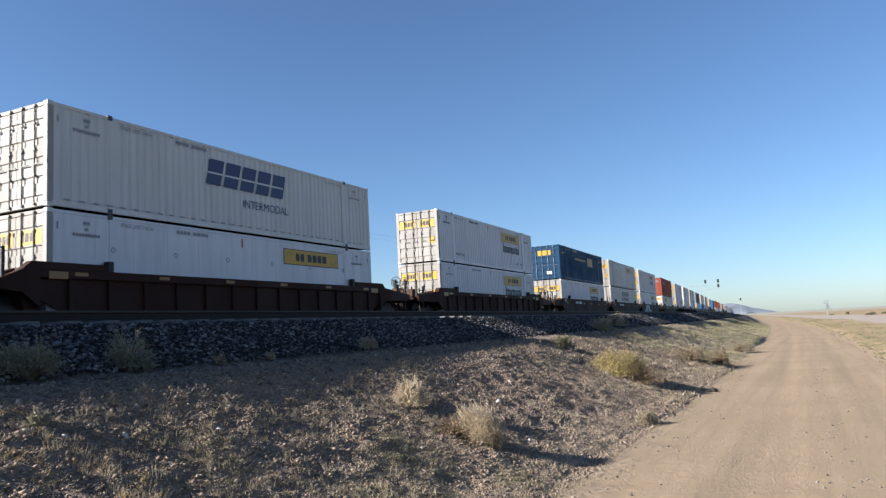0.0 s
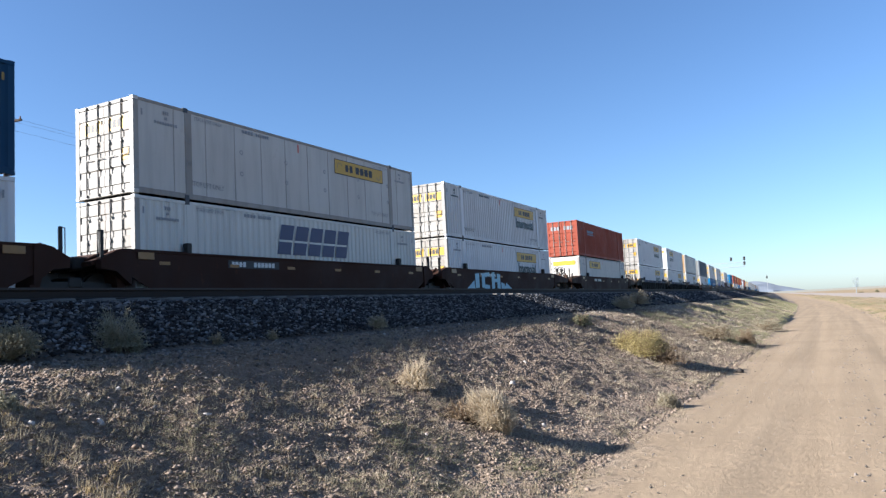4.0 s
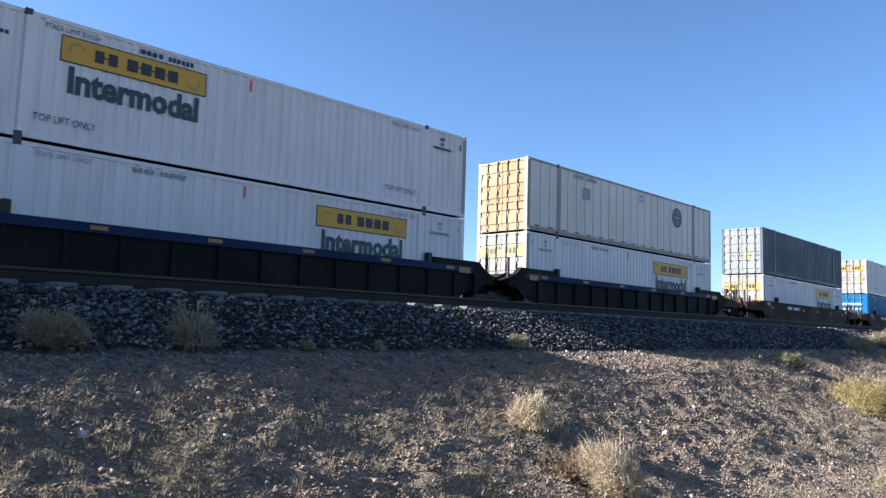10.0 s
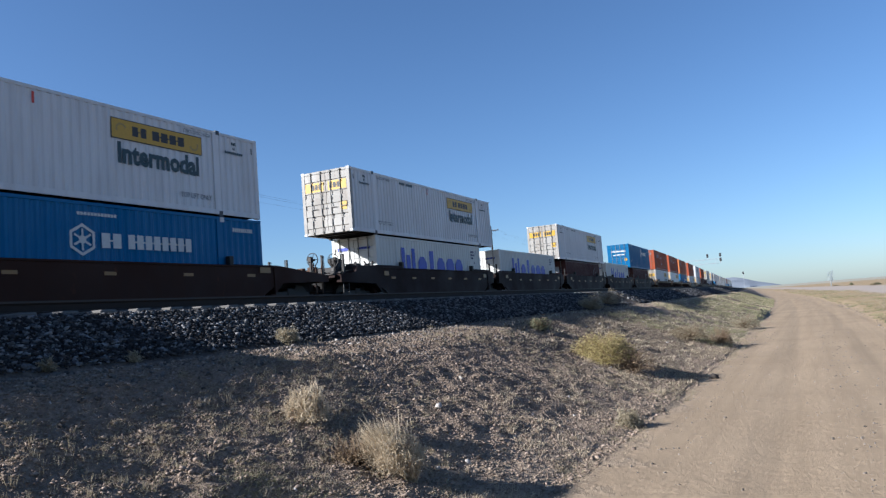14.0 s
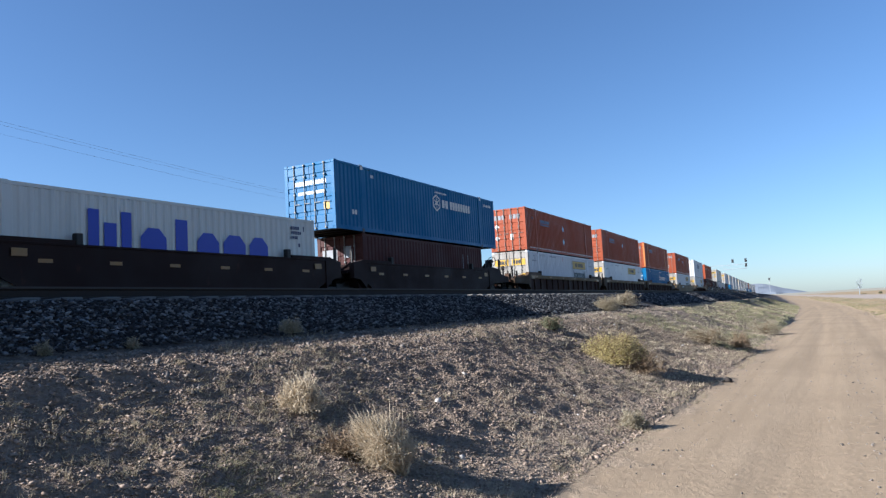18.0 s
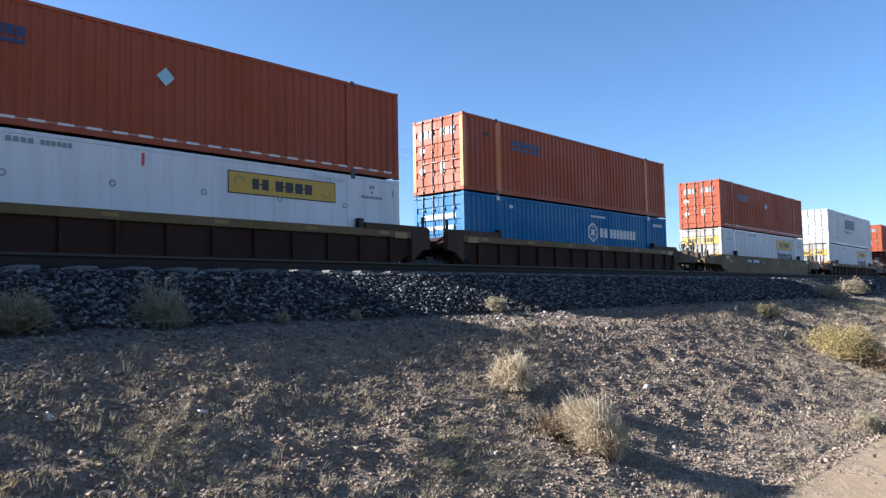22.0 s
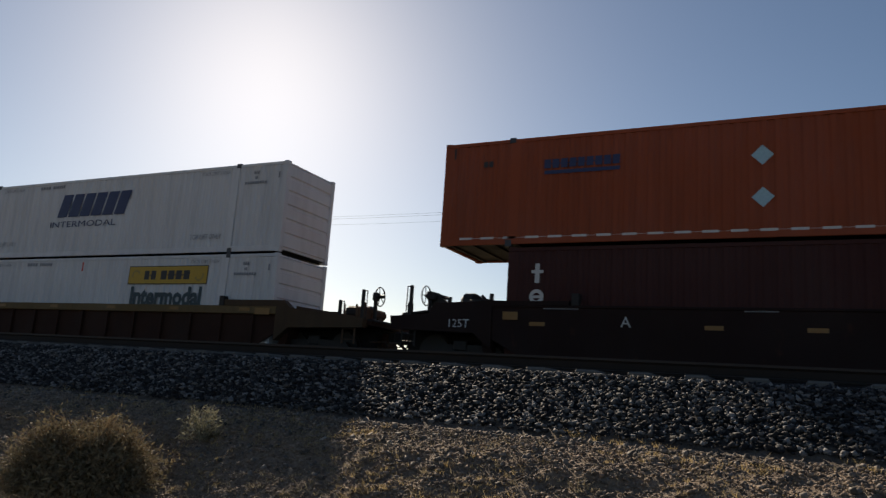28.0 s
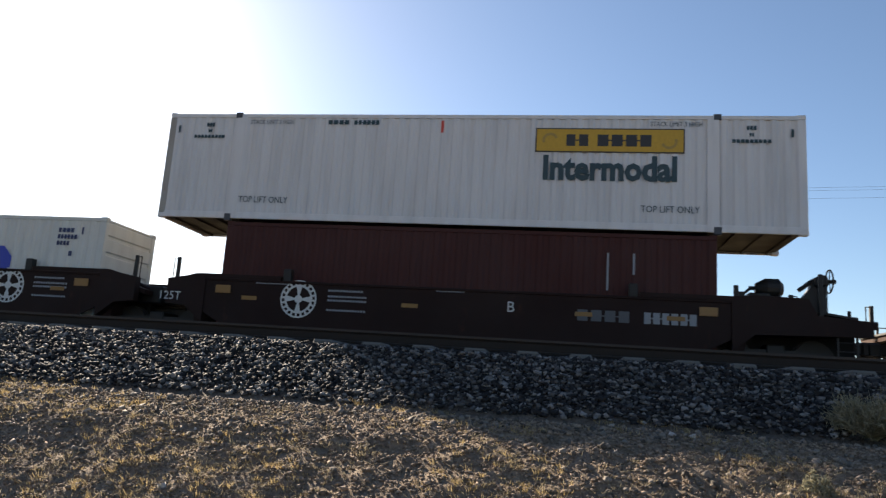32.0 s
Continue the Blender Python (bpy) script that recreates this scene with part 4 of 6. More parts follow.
        for k, (grow, mat, lift) in enumerate(((0.06, BLACK, 0.001), (0.0, PALEBLUE, 0.009))):
            shapes = [q for u, strokes in word for q in letter(-5.2 + 1.75 * (u + 3.3), strokes, grow)]
            shapes += [poly([(-6.3 - grow, 0.5 - grow), (-5.3, 0.5 - grow), (-5.35, 0.95 + grow)]), poly([(-0.9, 0.5 - grow), (0.15 + grow, 0.5 - grow), (-0.75, 0.85 + grow)])]
            decal("graffiti", shapes, mat, root, 1.49, 1, "" if k == 0 else "pale blue sprayed scrawl", lift)
    return root


def note_free(y, extra):
    """Whether a reflector here would cover the emblem or the unit letter."""
    if not extra or extra.islower():
        return True
    spots = (-3.85, 1.4) if extra == "B" else (3.68, -3.1)
    return all(abs(y - s - 0.1) > 0.75 for s in spots)


def well_floor(root, a):
    for s in (-1, 1):
        part("well_floor", cached(("well_floor", s, a), lambda: Build().box(-1.34, s * (a - 0.7) - 0.7, 0.24, 1.34, s * (a - 0.7) + 0.7, 0.33, 0.01)), CARBLACK, root)
    for k in range(5):
        y = -a + 2.5 + (2 * a - 5) * k / 4
        part("crossbearer", cached(("crossbearer", k, a), lambda: Build().box(-1.34, y - 0.2, 0.24, 1.34, y + 0.2, 0.33, 0.01)), CARBLACK, root)


def end_deck(d, a, e, top_z):
    b = Build()
    out = [(d * a, 0.1), (d * (a + 0.12), top_z - 0.02), (d * (e - 0.3), top_z - 0.36), (d * (e - 0.3), top_z - 0.48), (d * (a + 0.5), top_z - 0.2), (d * (a + 0.2), 0.1)]
    b.prism(out, "x", -1.3, 1.3)
    b.box(-0.32, min(d * (a + 0.1), d * (e - 0.4)), 0.55, 0.32, max(d * (a + 0.1), d * (e - 0.4)), 0.95, 0.03)
    b.tube((0.9, d * (a + 0.3), top_z), (0.9, d * (e - 0.4), top_z - 0.31), 0.05, 8)
    return b


def reservoir(x, y, z):
    b = Build().tube((x, y - 0.4, z), (x, y + 0.4, z), 0.2, 12)
    for s in (-1, 1):
        b.tube((x, y + s * 0.4, z), (x, y + s * 0.5, z), 0.2, 12, 0.1)
        b.box(x - 0.22, y + s * 0.25 - 0.03, z - 0.34, x + 0.22, y + s * 0.25 + 0.03, z - 0.16, 0.01)
    return b


def domed_reservoir(x, y, z, d):
    """A short fat air tank on two feet: a dome towards the coupler, a cone towards the well."""
    b = Build().tube((x, y - d * 0.12, z), (x, y + d * 0.16, z), 0.25, 16)
    b.tube((x, y + d * 0.16, z), (x, y + d * 0.26, z), 0.25, 16, 0.14).tube((x, y - d * 0.12, z), (x, y - d * 0.36, z), 0.25, 16, 0.12)
    b.tube((x, y - d * 0.36, z), (x, y - d * 0.5, z), 0.05, 8)
    for s in (-0.1, 0.14):
        b.box(x - 0.24, y + s - 0.03, z - 0.34, x + 0.24, y + s + 0.03, z - 0.14, 0.01)
    return b


def brake_bracket(d, g, top_z, up):
    """The curved plate that rises from the deck to the hand brake, with its gear case and chain rod."""
    out = [(-1.75, 0.0), (-1.35, 0.06), (-1.05, 0.16), (-0.82, 0.34 + up * 0.6), (-0.74, 0.46 + up), (-0.5, 0.46 + up), (-0.5, 0.2 + up * 0.6), (-0.62, 0.02), (-0.6, -0.14), (-0.72, -0.3), (-1.4, -0.3)]
    b = Build().prism([(d * (g + q), top_z + h) for q, h in out], "x", 0.5, 0.72)
    b.box(0.42, d * (g - 0.62) - 0.12, top_z + 0.26 + up, 0.84, d * (g - 0.62) + 0.12, top_z + 0.5 + up, 0.04)
    b.tube((0.62, d * (g - 0.75), top_z + 0.42 + up), (0.62, d * (g - 1.05), top_z + 0.3 + up * 0.5), 0.05, 8)
    b.tube((0.8, d * (g - 0.6), top_z + 0.3 + up), (0.8, d * (g - 0.66), top_z - 0.3), 0.022, 6)
    return b


def valve_box(d, a, e, top_z):
    """Control valve, lock levers and pipes lying on the deck behind the well."""
    y = d * (a + 0.75)
    b = Build().box(0.3, y - 0.22, top_z, 0.8, y + 0.22, top_z + 0.17, 0.03)
    b.tube((0.55, y, top_z + 0.13), (0.55, d * (e - 1.9), top_z + 0.1), 0.025, 6)
    b.tube((1.0, d * (a + 0.3), top_z + 0.04), (1.0, d * (a + 0.52), top_z + 0.24), 0.035, 6).box(0.9, d * (a + 0.3) - 0.08, top_z, 1.1, d * (a + 0.3) + 0.08, top_z + 0.14, 0.02)
    b.box(1.15, d * (a + 0.16) - 0.05, top_z, 1.25, d * (a + 0.16) + 0.05, top_z + 0.26, 0.015)
    return b


def brake_cylinder(d, e, top_z):
    """Cylinder, valve box and pipes standing on the end platform."""
    y, z = d * (e - 0.75), top_z - 0.08
    b = Build().tube((0.1, y, z), (0.55, y, z), 0.15, 12).tube((0.0, y, z), (0.1, y, z), 0.15, 12, 0.06)
    b.box(0.2, y - 0.16, top_z - 0.32, 0.45, y + 0.16, z - 0.1, 0.02)
    b.box(0.85, y - 0.2, top_z - 0.3, 1.15, y + 0.15, top_z + 0.06, 0.03)
    b.tube((0.55, y, z), (0.9, y - 0.05, z), 0.025, 6).tube((1.0, y, top_z + 0.04), (1.0, y, top_z + 0.2), 0.04, 8)
    return b


def ladder(x, y, z0, z1):
    """Two stiles with rungs on the car's corner."""
    b = Build()
    for e in (-0.2, 0.2):
        b.box(x - 0.02, y + e - 0.025, z0, x + 0.02, y + e + 0.025, z1, 0.006)
    for k in range(4):
        z = z0 + 0.12 + (z1 - z0 - 0.24) * k / 3
        b.tube((x, y - 0.2, z), (x, y + 0.2, z), 0.014, 6)
    return b


def walkway(d, a, e, top_z):
    """A plank of grating from the well's end down to the platform."""
    out = [(d * (a + 0.6), top_z - 0.02), (d * (a + 0.6), top_z + 0.03), (d * (e - 0.7), top_z - 0.24), (d * (e - 0.7), top_z - 0.29)]
    return Build().prism(out, "x", 1.0, 1.34)


def hose(d, e):
    """The brake hose, hanging in a bow to the next car."""
    b = Build()
    pts = [(0.3, d * (e - 0.4 + 0.42 * k / 6), 0.75 - 0.38 * math.sin(math.pi * k / 7)) for k in range(7)]
    for p, q in zip(pts, pts[1:]):
        b.tube(p, q, 0.022, 6)
    return b


def coupler(d, e):
    b = Build().box(-0.12, min(d * (e - 0.6), d * (e - 0.02)), 0.72, 0.12, max(d * (e - 0.6), d * (e - 0.02)), 0.98, 0.03)
    b.box(-0.2, min(d * (e - 0.22), d * (e + 0.1)), 0.66, 0.16, max(d * (e - 0.22), d * (e + 0.1)), 1.02, 0.05)
    b.tube((-0.45, d * (e - 0.5), 0.8), (-0.5, d * (e + 0.02), 0.45), 0.04, 8)
    b.tube((0.4, d * (e - 0.3), 0.7), (1.3, d * (e - 0.3), 0.62), 0.018, 6)
    return b


# ---------------------------------------------------------------- the train
# upper container, lower container, car style, half length of the well, note; None: no container
UNITS = [
    (-25.54, 'jb', 'jb', 'flat', None),
    (-2.04, 'jb', 'jb', 'ribbed', None),
    (17.76, 'swift', 'jbsmooth', 'ribbed', None),
    (41.12, 'jb', 'jb', 'ribbed', None),
    (64.69, 'csx', 'jb', 'flat', None),
    (84.33, 'jbsmooth', 'swift', 'flat', None),
    (103.84, 'jbrust', 'jb', 'flat', 'graffiti'),
    (127.59, 'red', 'jbsmooth~', 'flat', None),
    (151.21, 'jb', 'jb', 'bluesill', None),
    (170.9, 'jb~', 'jb', 'bluesill', None),
    (190.57, 'panel', 'jb', 'bluesill', None),
    (214.13, 'grey', 'jb', 'flat', None),
    (237.52, 'jb', 'chblue', 'flat', None),
    (259.74, 'jb', 'matson', 'dark', 'worn'),
    (275.24, None, 'matson', 'dark', 'worn'),
    (290.74, 'jb', 'brownlow', 'dark', 'worn'),
    (306.26, None, 'matson', 'dark', 'worn'),
    (321.78, 'chblue', 'brownlow', 'dark', 'worn'),
    (343.23, 'orange', 'jb', 'tansill', None),
    (362.72, 'orange1', 'jbsmooth', 'tansill', None),
    (382.11, 'orangepost', 'chblue', 'tansill', None),
    (405.62, 'orange1', 'jb', 'yellow', None),
    (429.04, 'marten', 'jb', 'tansill', None),
    (450.66, 'orange', 'brownplacard', 'dark', 'A'),
    (466.46, None, 'brownmark', 'dark', 'E'),
    (482.26, 'jbsmooth', 'matson', 'dark', 'D'),
    (497.93, None, 'matson', 'dark', 'C'),
    (513.6, 'jb', 'brown', 'dark', 'B'),
    (535.2, 'jb', 'chblue', 'flat', None),
    (554.8, 'jb', 'jb', 'flat', None),
    (574.4, 'jb', 'jb', 'flat', None),
    (597.9, 'jb', 'jb', 'tansill', None),
    (617.5, 'jbsmooth', 'jb', 'tansill', None),
    (637.1, 'jb', 'jbsmooth', 'tansill', None),
    (660.6, 'jbsmooth', 'jb', 'bluesill', None),
    (680.2, 'jb', 'chblue', 'bluesill', None),
    (699.8, 'red', 'jb', 'bluesill', None),
    (723.3, 'jbsmooth', 'chblue', 'yellow', None),
    (742.9, 'jb', 'chblue', 'yellow', None),
    (762.5, 'jb', 'jb', 'yellow', None),
    (786.0, 'jb', 'jb', 'ribbed', None),
    (805.6, 'jb', 'chblue', 'ribbed', None),
    (825.2, 'jb', 'jb', 'ribbed', None),
]
MOVERS = []


def assemble():
    n = len(UNITS)
    for k, (centre, up, low, style, note) in enumerate(UNITS):
        short = low in SHORT
        well = 6.25 if short else 8.3
        prev = UNITS[k - 1][0] if k else centre - 19.6
        nxt = UNITS[k + 1][0] if k < n - 1 else centre + 19.6
        g0, g1 = (centre - prev) / 2, (nxt - centre) / 2
        s0 = k > 0 and (UNITS[k - 1][2] in SHORT) != short
        s1 = k < n - 1 and (UNITS[k + 1][2] in SHORT) != short
        lim = 8.2 if short else 10.3
        e0, e1 = g0, g1
        if s0:
            e0 = g0 + (-1.08 if short else 1.08)
        if s1:
            e1 = g1 + (-1.08 if short else 1.08)
        c0, c1 = e0 > lim, e1 > lim
        lab = {"ribbed": "brown ribbed steel well car under stacked containers", "tansill": "brown ribbed well car with a dirty yellow sill", "bluesill": "black ribbed well car with a blue top sill", "flat": "brown smooth sided steel well car", "yellow": "dirty yellow smooth sided well car", "dark": "dark brown well car with a round white emblem"}[style]
        car = well_car(style, well, e0, e1, c0, c1, lab, note, k < 31)
        MOVERS.append((car, centre, RAIL, 0))
        if low:
            lo = make_container(low.replace("~", ""), False, low.endswith("~"), k < 31)
            MOVERS.append((lo, centre, DECK, 180 if low.endswith("~") else 0))
        if up:
            u = make_container(up.replace("~", ""), True, up.endswith("~"), k < 31)
            MOVERS.append((u, centre, SEAM - (0.25 if low == "brownlow" else 0.0), 180 if up.endswith("~") else 0))


SURGE = 0.4        # the train runs a little ahead from 23 s on


def motions():
    times = [0, 2, 4, 6, 8, 10, 12, 14, 16, 18, 20, 22, 23, 23.5, 24, 24.5, 25, 26, 27, 28, 29, 30, 31, 32]
    for ob, centre, z, turn in MOVERS:
        rows = []
        for t in times:
            k = min(max((t - 23.0) / 2.0, 0.0), 1.0)
            y = centre - SPEED * t - 0.5 * GAIN * t * t - SURGE * k * k * (3 - 2 * k)
            slope = BEND * min(max(y, 0.0), BEND_END)
            rows.append((t, pose(XC + bend(y), y, z, 0, 0, turn + math.degrees(math.atan(slope)))))
        walk(ob, rows)

# ---------------------------------------------------------------- the ground
def lattice(ix, iy, seed):
    h = (ix * 374761393 + iy * 668265263 + seed * 974634631) & 0xFFFFFFFF
    h = ((h ^ (h >> 13)) * 1274126177) & 0xFFFFFFFF
    return ((h ^ (h >> 16)) & 0xFFFF) / 65535.0 - 0.5


def waves(x, y, size, seed):
    """Smooth value noise in -0.5 to 0.5, lumps of about the given size in metres."""
    u, v = np.asarray(x, float) / size, np.asarray(y, float) / size
    iu, iv = np.floor(u).astype(np.int64), np.floor(v).astype(np.int64)
    a, b = u - iu, v - iv
    a, b = a * a * (3 - 2 * a), b * b * (3 - 2 * b)
    p, q = lattice(iu, iv, seed), lattice(iu + 1, iv, seed)
    r, s = lattice(iu, iv + 1, seed), lattice(iu + 1, iv + 1, seed)
    return (p * (1 - a) + q * a) * (1 - b) + (r * (1 - a) + s * a) * b


TOE, CREST = -6.9, -8.35        # foot and shoulder of the ballast on this side
NEAR = -10.1                    # centre line of the empty nearer track
NEAR_RAIL = 1.78 + 0.58
BANK_X = [XC - 40, XC - 7.5, XC - 4.3, XC - 1.8, XC + 1.8, XC + 3.2, NEAR - 3.2, NEAR - 1.8, CREST, TOE, -5.9, -4.9, -3.6, -2.95, -2.42, -2.37, 2.3, 3.3, 40]
BANK_Z = [v + 1.78 for v in (-1.1, -1.0, -0.3, 0.36, 0.36, 0.0, 0.0, 0.315, 0.31, -0.30, -0.47, -0.875, -1.385, -1.61, -1.735, -1.765, -1.78, -1.6, -1.62)]


def along(x, y):
    """Distance across the line: road and track share the bend."""
    y = np.clip(np.asarray(y, float), 0, 1500)
    return x + 0.5 * BEND * np.minimum(y, BEND_END) ** 2 + BEND * BEND_END * np.maximum(y - BEND_END, 0)


def ground_height(x, y):
    x, y = np.asarray(x, float), np.asarray(y, float)
    u = along(x, y)
    edge = 0.4 * waves(u * 0 + 3.3, y, 4.0, 9) + 0.25 * waves(x, y, 1.1, 5)
    z = np.interp(u + edge * np.clip((u + 6.6) / 1.0, 0, 1) * np.clip((-1 - u) / 0.6, 0, 1), BANK_X, BANK_Z)
    bank = np.clip((-u - 2.2) / 1.2, 0, 1) * np.clip((u - TOE) / 0.6, 0, 1)
    near = np.clip(1.6 - np.abs(y) / 60.0, 0.2, 1)
    z = z + bank * near * (0.04 * waves(x, y, 3.4, 1) + 0.028 * waves(x, y, 0.8, 2) + 0.035 * waves(x, y, 0.3, 3) + 0.05 * waves(x, y, 0.13, 4))
    ledge = np.exp(-((y - 50) / 7.5) ** 2) * np.clip((-2.4 - u) / 0.2, 0, 1) * np.clip((u + 5.5) / 2, 0, 1)
    z = z + 0.3 * ledge * (0.8 + 0.8 * waves(x, y, 1.3, 44))
    road = np.clip((u + 2.6) / 0.6, 0, 1) * np.clip((3.0 - u) / 0.8, 0, 1)
    ruts = -0.022 * (np.exp(-((u + 0.55) / 0.28) ** 2) + np.exp(-((u - 1.25) / 0.28) ** 2))
    z = z + road * (ruts + 0.012 * waves(x, y, 1.9, 6) + 0.006 * waves(x, y, 0.5, 7) + 0.005 * waves(x, y, 0.22, 8))
    desert = np.clip((u - 2.6) / 1.5, 0, 1)
    z = z + desert * (0.3 * waves(x, y, 9, 11) + 0.12 * waves(x, y, 1.7, 12))
    z = z + np.clip((u - 14) / 30, 0, 1) * 0.45 * waves(x, y, 40, 13)
    return z


def spread(dense, far, grow):
    out, step, v = [], 0.3, dense
    while v < far:
        v += step
        step *= grow
        out.append(v)
    return out


def make_ground():
    xs = sorted([-a for a in spread(19.0, 3500, 1.22)] + list(np.arange(-19.0, -8.6, 0.4)) + list(np.arange(-8.6, -1.5, 0.05)) + list(np.arange(-1.5, 6.5, 0.2)) + spread(6.5, 3500, 1.2))
    ys = sorted([-a for a in spread(14.0, 3000, 1.2)] + list(np.arange(-14.0, 24.0, 0.055)) + list(np.arange(24.0, 40.0, 0.12)) + spread(40.0, 4000, 1.06))
    X, Y = np.meshgrid(np.array(xs), np.array(ys))
    Z = ground_height(X, Y)
    nx, ny = len(xs), len(ys)
    me = bpy.data.meshes.new("ground")
    me.vertices.add(nx * ny)
    me.vertices.foreach_set("co", np.stack([X, Y, Z], -1).astype(np.float32).ravel())
    i = (np.arange(ny - 1)[:, None] * nx + np.arange(nx - 1)[None, :]).ravel()
    quads = np.stack([i, i + 1, i + nx + 1, i + nx], -1)
    me.loops.add(quads.size)
    me.loops.foreach_set("vertex_index", quads.ravel().astype(np.int32))
    me.polygons.add(len(quads))
    me.polygons.foreach_set("loop_start", (np.arange(len(quads)) * 4).astype(np.int32))
    me.polygons.foreach_set("use_smooth", np.ones(len(quads), bool))
    u = along(X, Y)
    zone = me.attributes.new("across", "FLOAT", "POINT")
    zone.data.foreach_set("value", u.ravel().astype(np.float32))
    me.update()
    me.validate()
    ob = new("ground", me)
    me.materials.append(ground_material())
    return tagged(ob, "dry stony earth bank beside a sandy dirt road", "ground", kind="structure")


def ground_material():
    m, t, b = nodes_of("desert_ground")
    at = t.nodes.new("ShaderNodeAttribute")
    at.attribute_name = "across"
    wob = noised(t, 0.9, (1, 1, 1), 5, 0.65, 0.2, 0.8)
    add = t.nodes.new("ShaderNodeMath")
    add.operation = "MULTIPLY_ADD"
    t.links.new(wob, add.inputs[0])
    add.inputs[1].default_value = 1.3
    t.links.new(at.outputs["Fac"], add.inputs[2])
    def step(lo, hi):
        r = t.nodes.new("ShaderNodeMapRange")
        r.inputs["From Min"].default_value, r.inputs["From Max"].default_value = lo, hi
        t.links.new(add.outputs[0], r.inputs[0])
        return r.outputs[0]
    grain = noised(t, 26, (1, 1, 1), 6, 0.7, 0.3, 0.7)
    clod = noised(t, 7, (1, 1, 1), 6, 0.7, 0.35, 0.68)
    big = noised(t, 0.35, (1, 1, 1), 4, 0.6, 0.35, 0.65)
    sand = mixed(t, big, (0.325, 0.248, 0.165), (0.28, 0.212, 0.14))
    tracks = noised(t, 1.2, (2.2, 0.06, 1), 5, 0.6, 0.4, 0.65)
    sand = mixed(t, scaled(t, tracks, 0.6), sand, (0.215, 0.163, 0.108))
    sand = mixed(t, scaled(t, grain, 0.14), sand, (0.2, 0.152, 0.105))
    dirt = mixed(t, clod, (0.235, 0.18, 0.138), (0.4, 0.31, 0.235))
    dirt = mixed(t, scaled(t, grain, 0.6), dirt, (0.06, 0.046, 0.038))
    dirt = mixed(t, scaled(t, big, 0.3), dirt, (0.15, 0.115, 0.075))
    dusty = mixed(t, clod, (0.24, 0.188, 0.138), (0.37, 0.292, 0.215))
    dirt = mixed(t, step(-3.4, -1.9), dirt, dusty)
    # near-black under the ballast: shade of the gaps between stones, painted on
    gap_shade = mixed(t, clod, (0.012, 0.012, 0.013), (0.04, 0.04, 0.041))
    scrub = mixed(t, noised(t, 0.8, (1, 1, 1), 5, 0.7, 0.4, 0.65), (0.3, 0.22, 0.14), (0.23, 0.18, 0.09))
    c = mixed(t, step(TOE + 0.2, TOE + 1.2), gap_shade, dirt)
    c = mixed(t, step(-2.0, -1.3), c, sand)
    c = mixed(t, step(2.8, 3.8), c, scrub)
    c = mixed(t, step(8.5, 10.0), c, (0.31, 0.265, 0.225))
    c = mixed(t, step(20.0, 24.0), c, scrub)
    far = t.nodes.new("ShaderNodeMapRange")
    far.inputs["From Min"].default_value, far.inputs["From Max"].default_value = XC - 6.0, XC - 4.0
    t.links.new(at.outputs["Fac"], far.inputs[0])
    c = mixed(t, far.outputs[0], scrub, c)
    t.links.new(c, b.inputs["Base Color"])
    b.inputs["Roughness"].default_value = 0.95
    b.inputs["Specular IOR Level"].default_value = 0.1
    both = t.nodes.new("ShaderNodeMath")
    both.operation = "MULTIPLY_ADD"
    t.links.new(grain, both.inputs[0])
    both.inputs[1].default_value = 0.5
    t.links.new(clod, both.inputs[2])
    calm = t.nodes.new("ShaderNodeMapRange")
    calm.inputs["From Min"].default_value, calm.inputs["From Max"].default_value = -1.9, -1.3
    calm.inputs["To Min"].default_value, calm.inputs["To Max"].default_value = 1.0, 0.22
    t.links.new(add.outputs[0], calm.inputs[0])
    flat = t.nodes.new("ShaderNodeMath")
    flat.operation = "MULTIPLY"
    t.links.new(both.outputs[0], flat.inputs[0])
    t.links.new(calm.outputs[0], flat.inputs[1])
    bumped(t, b, flat.outputs[0], 0.8, 0.035)
    return m


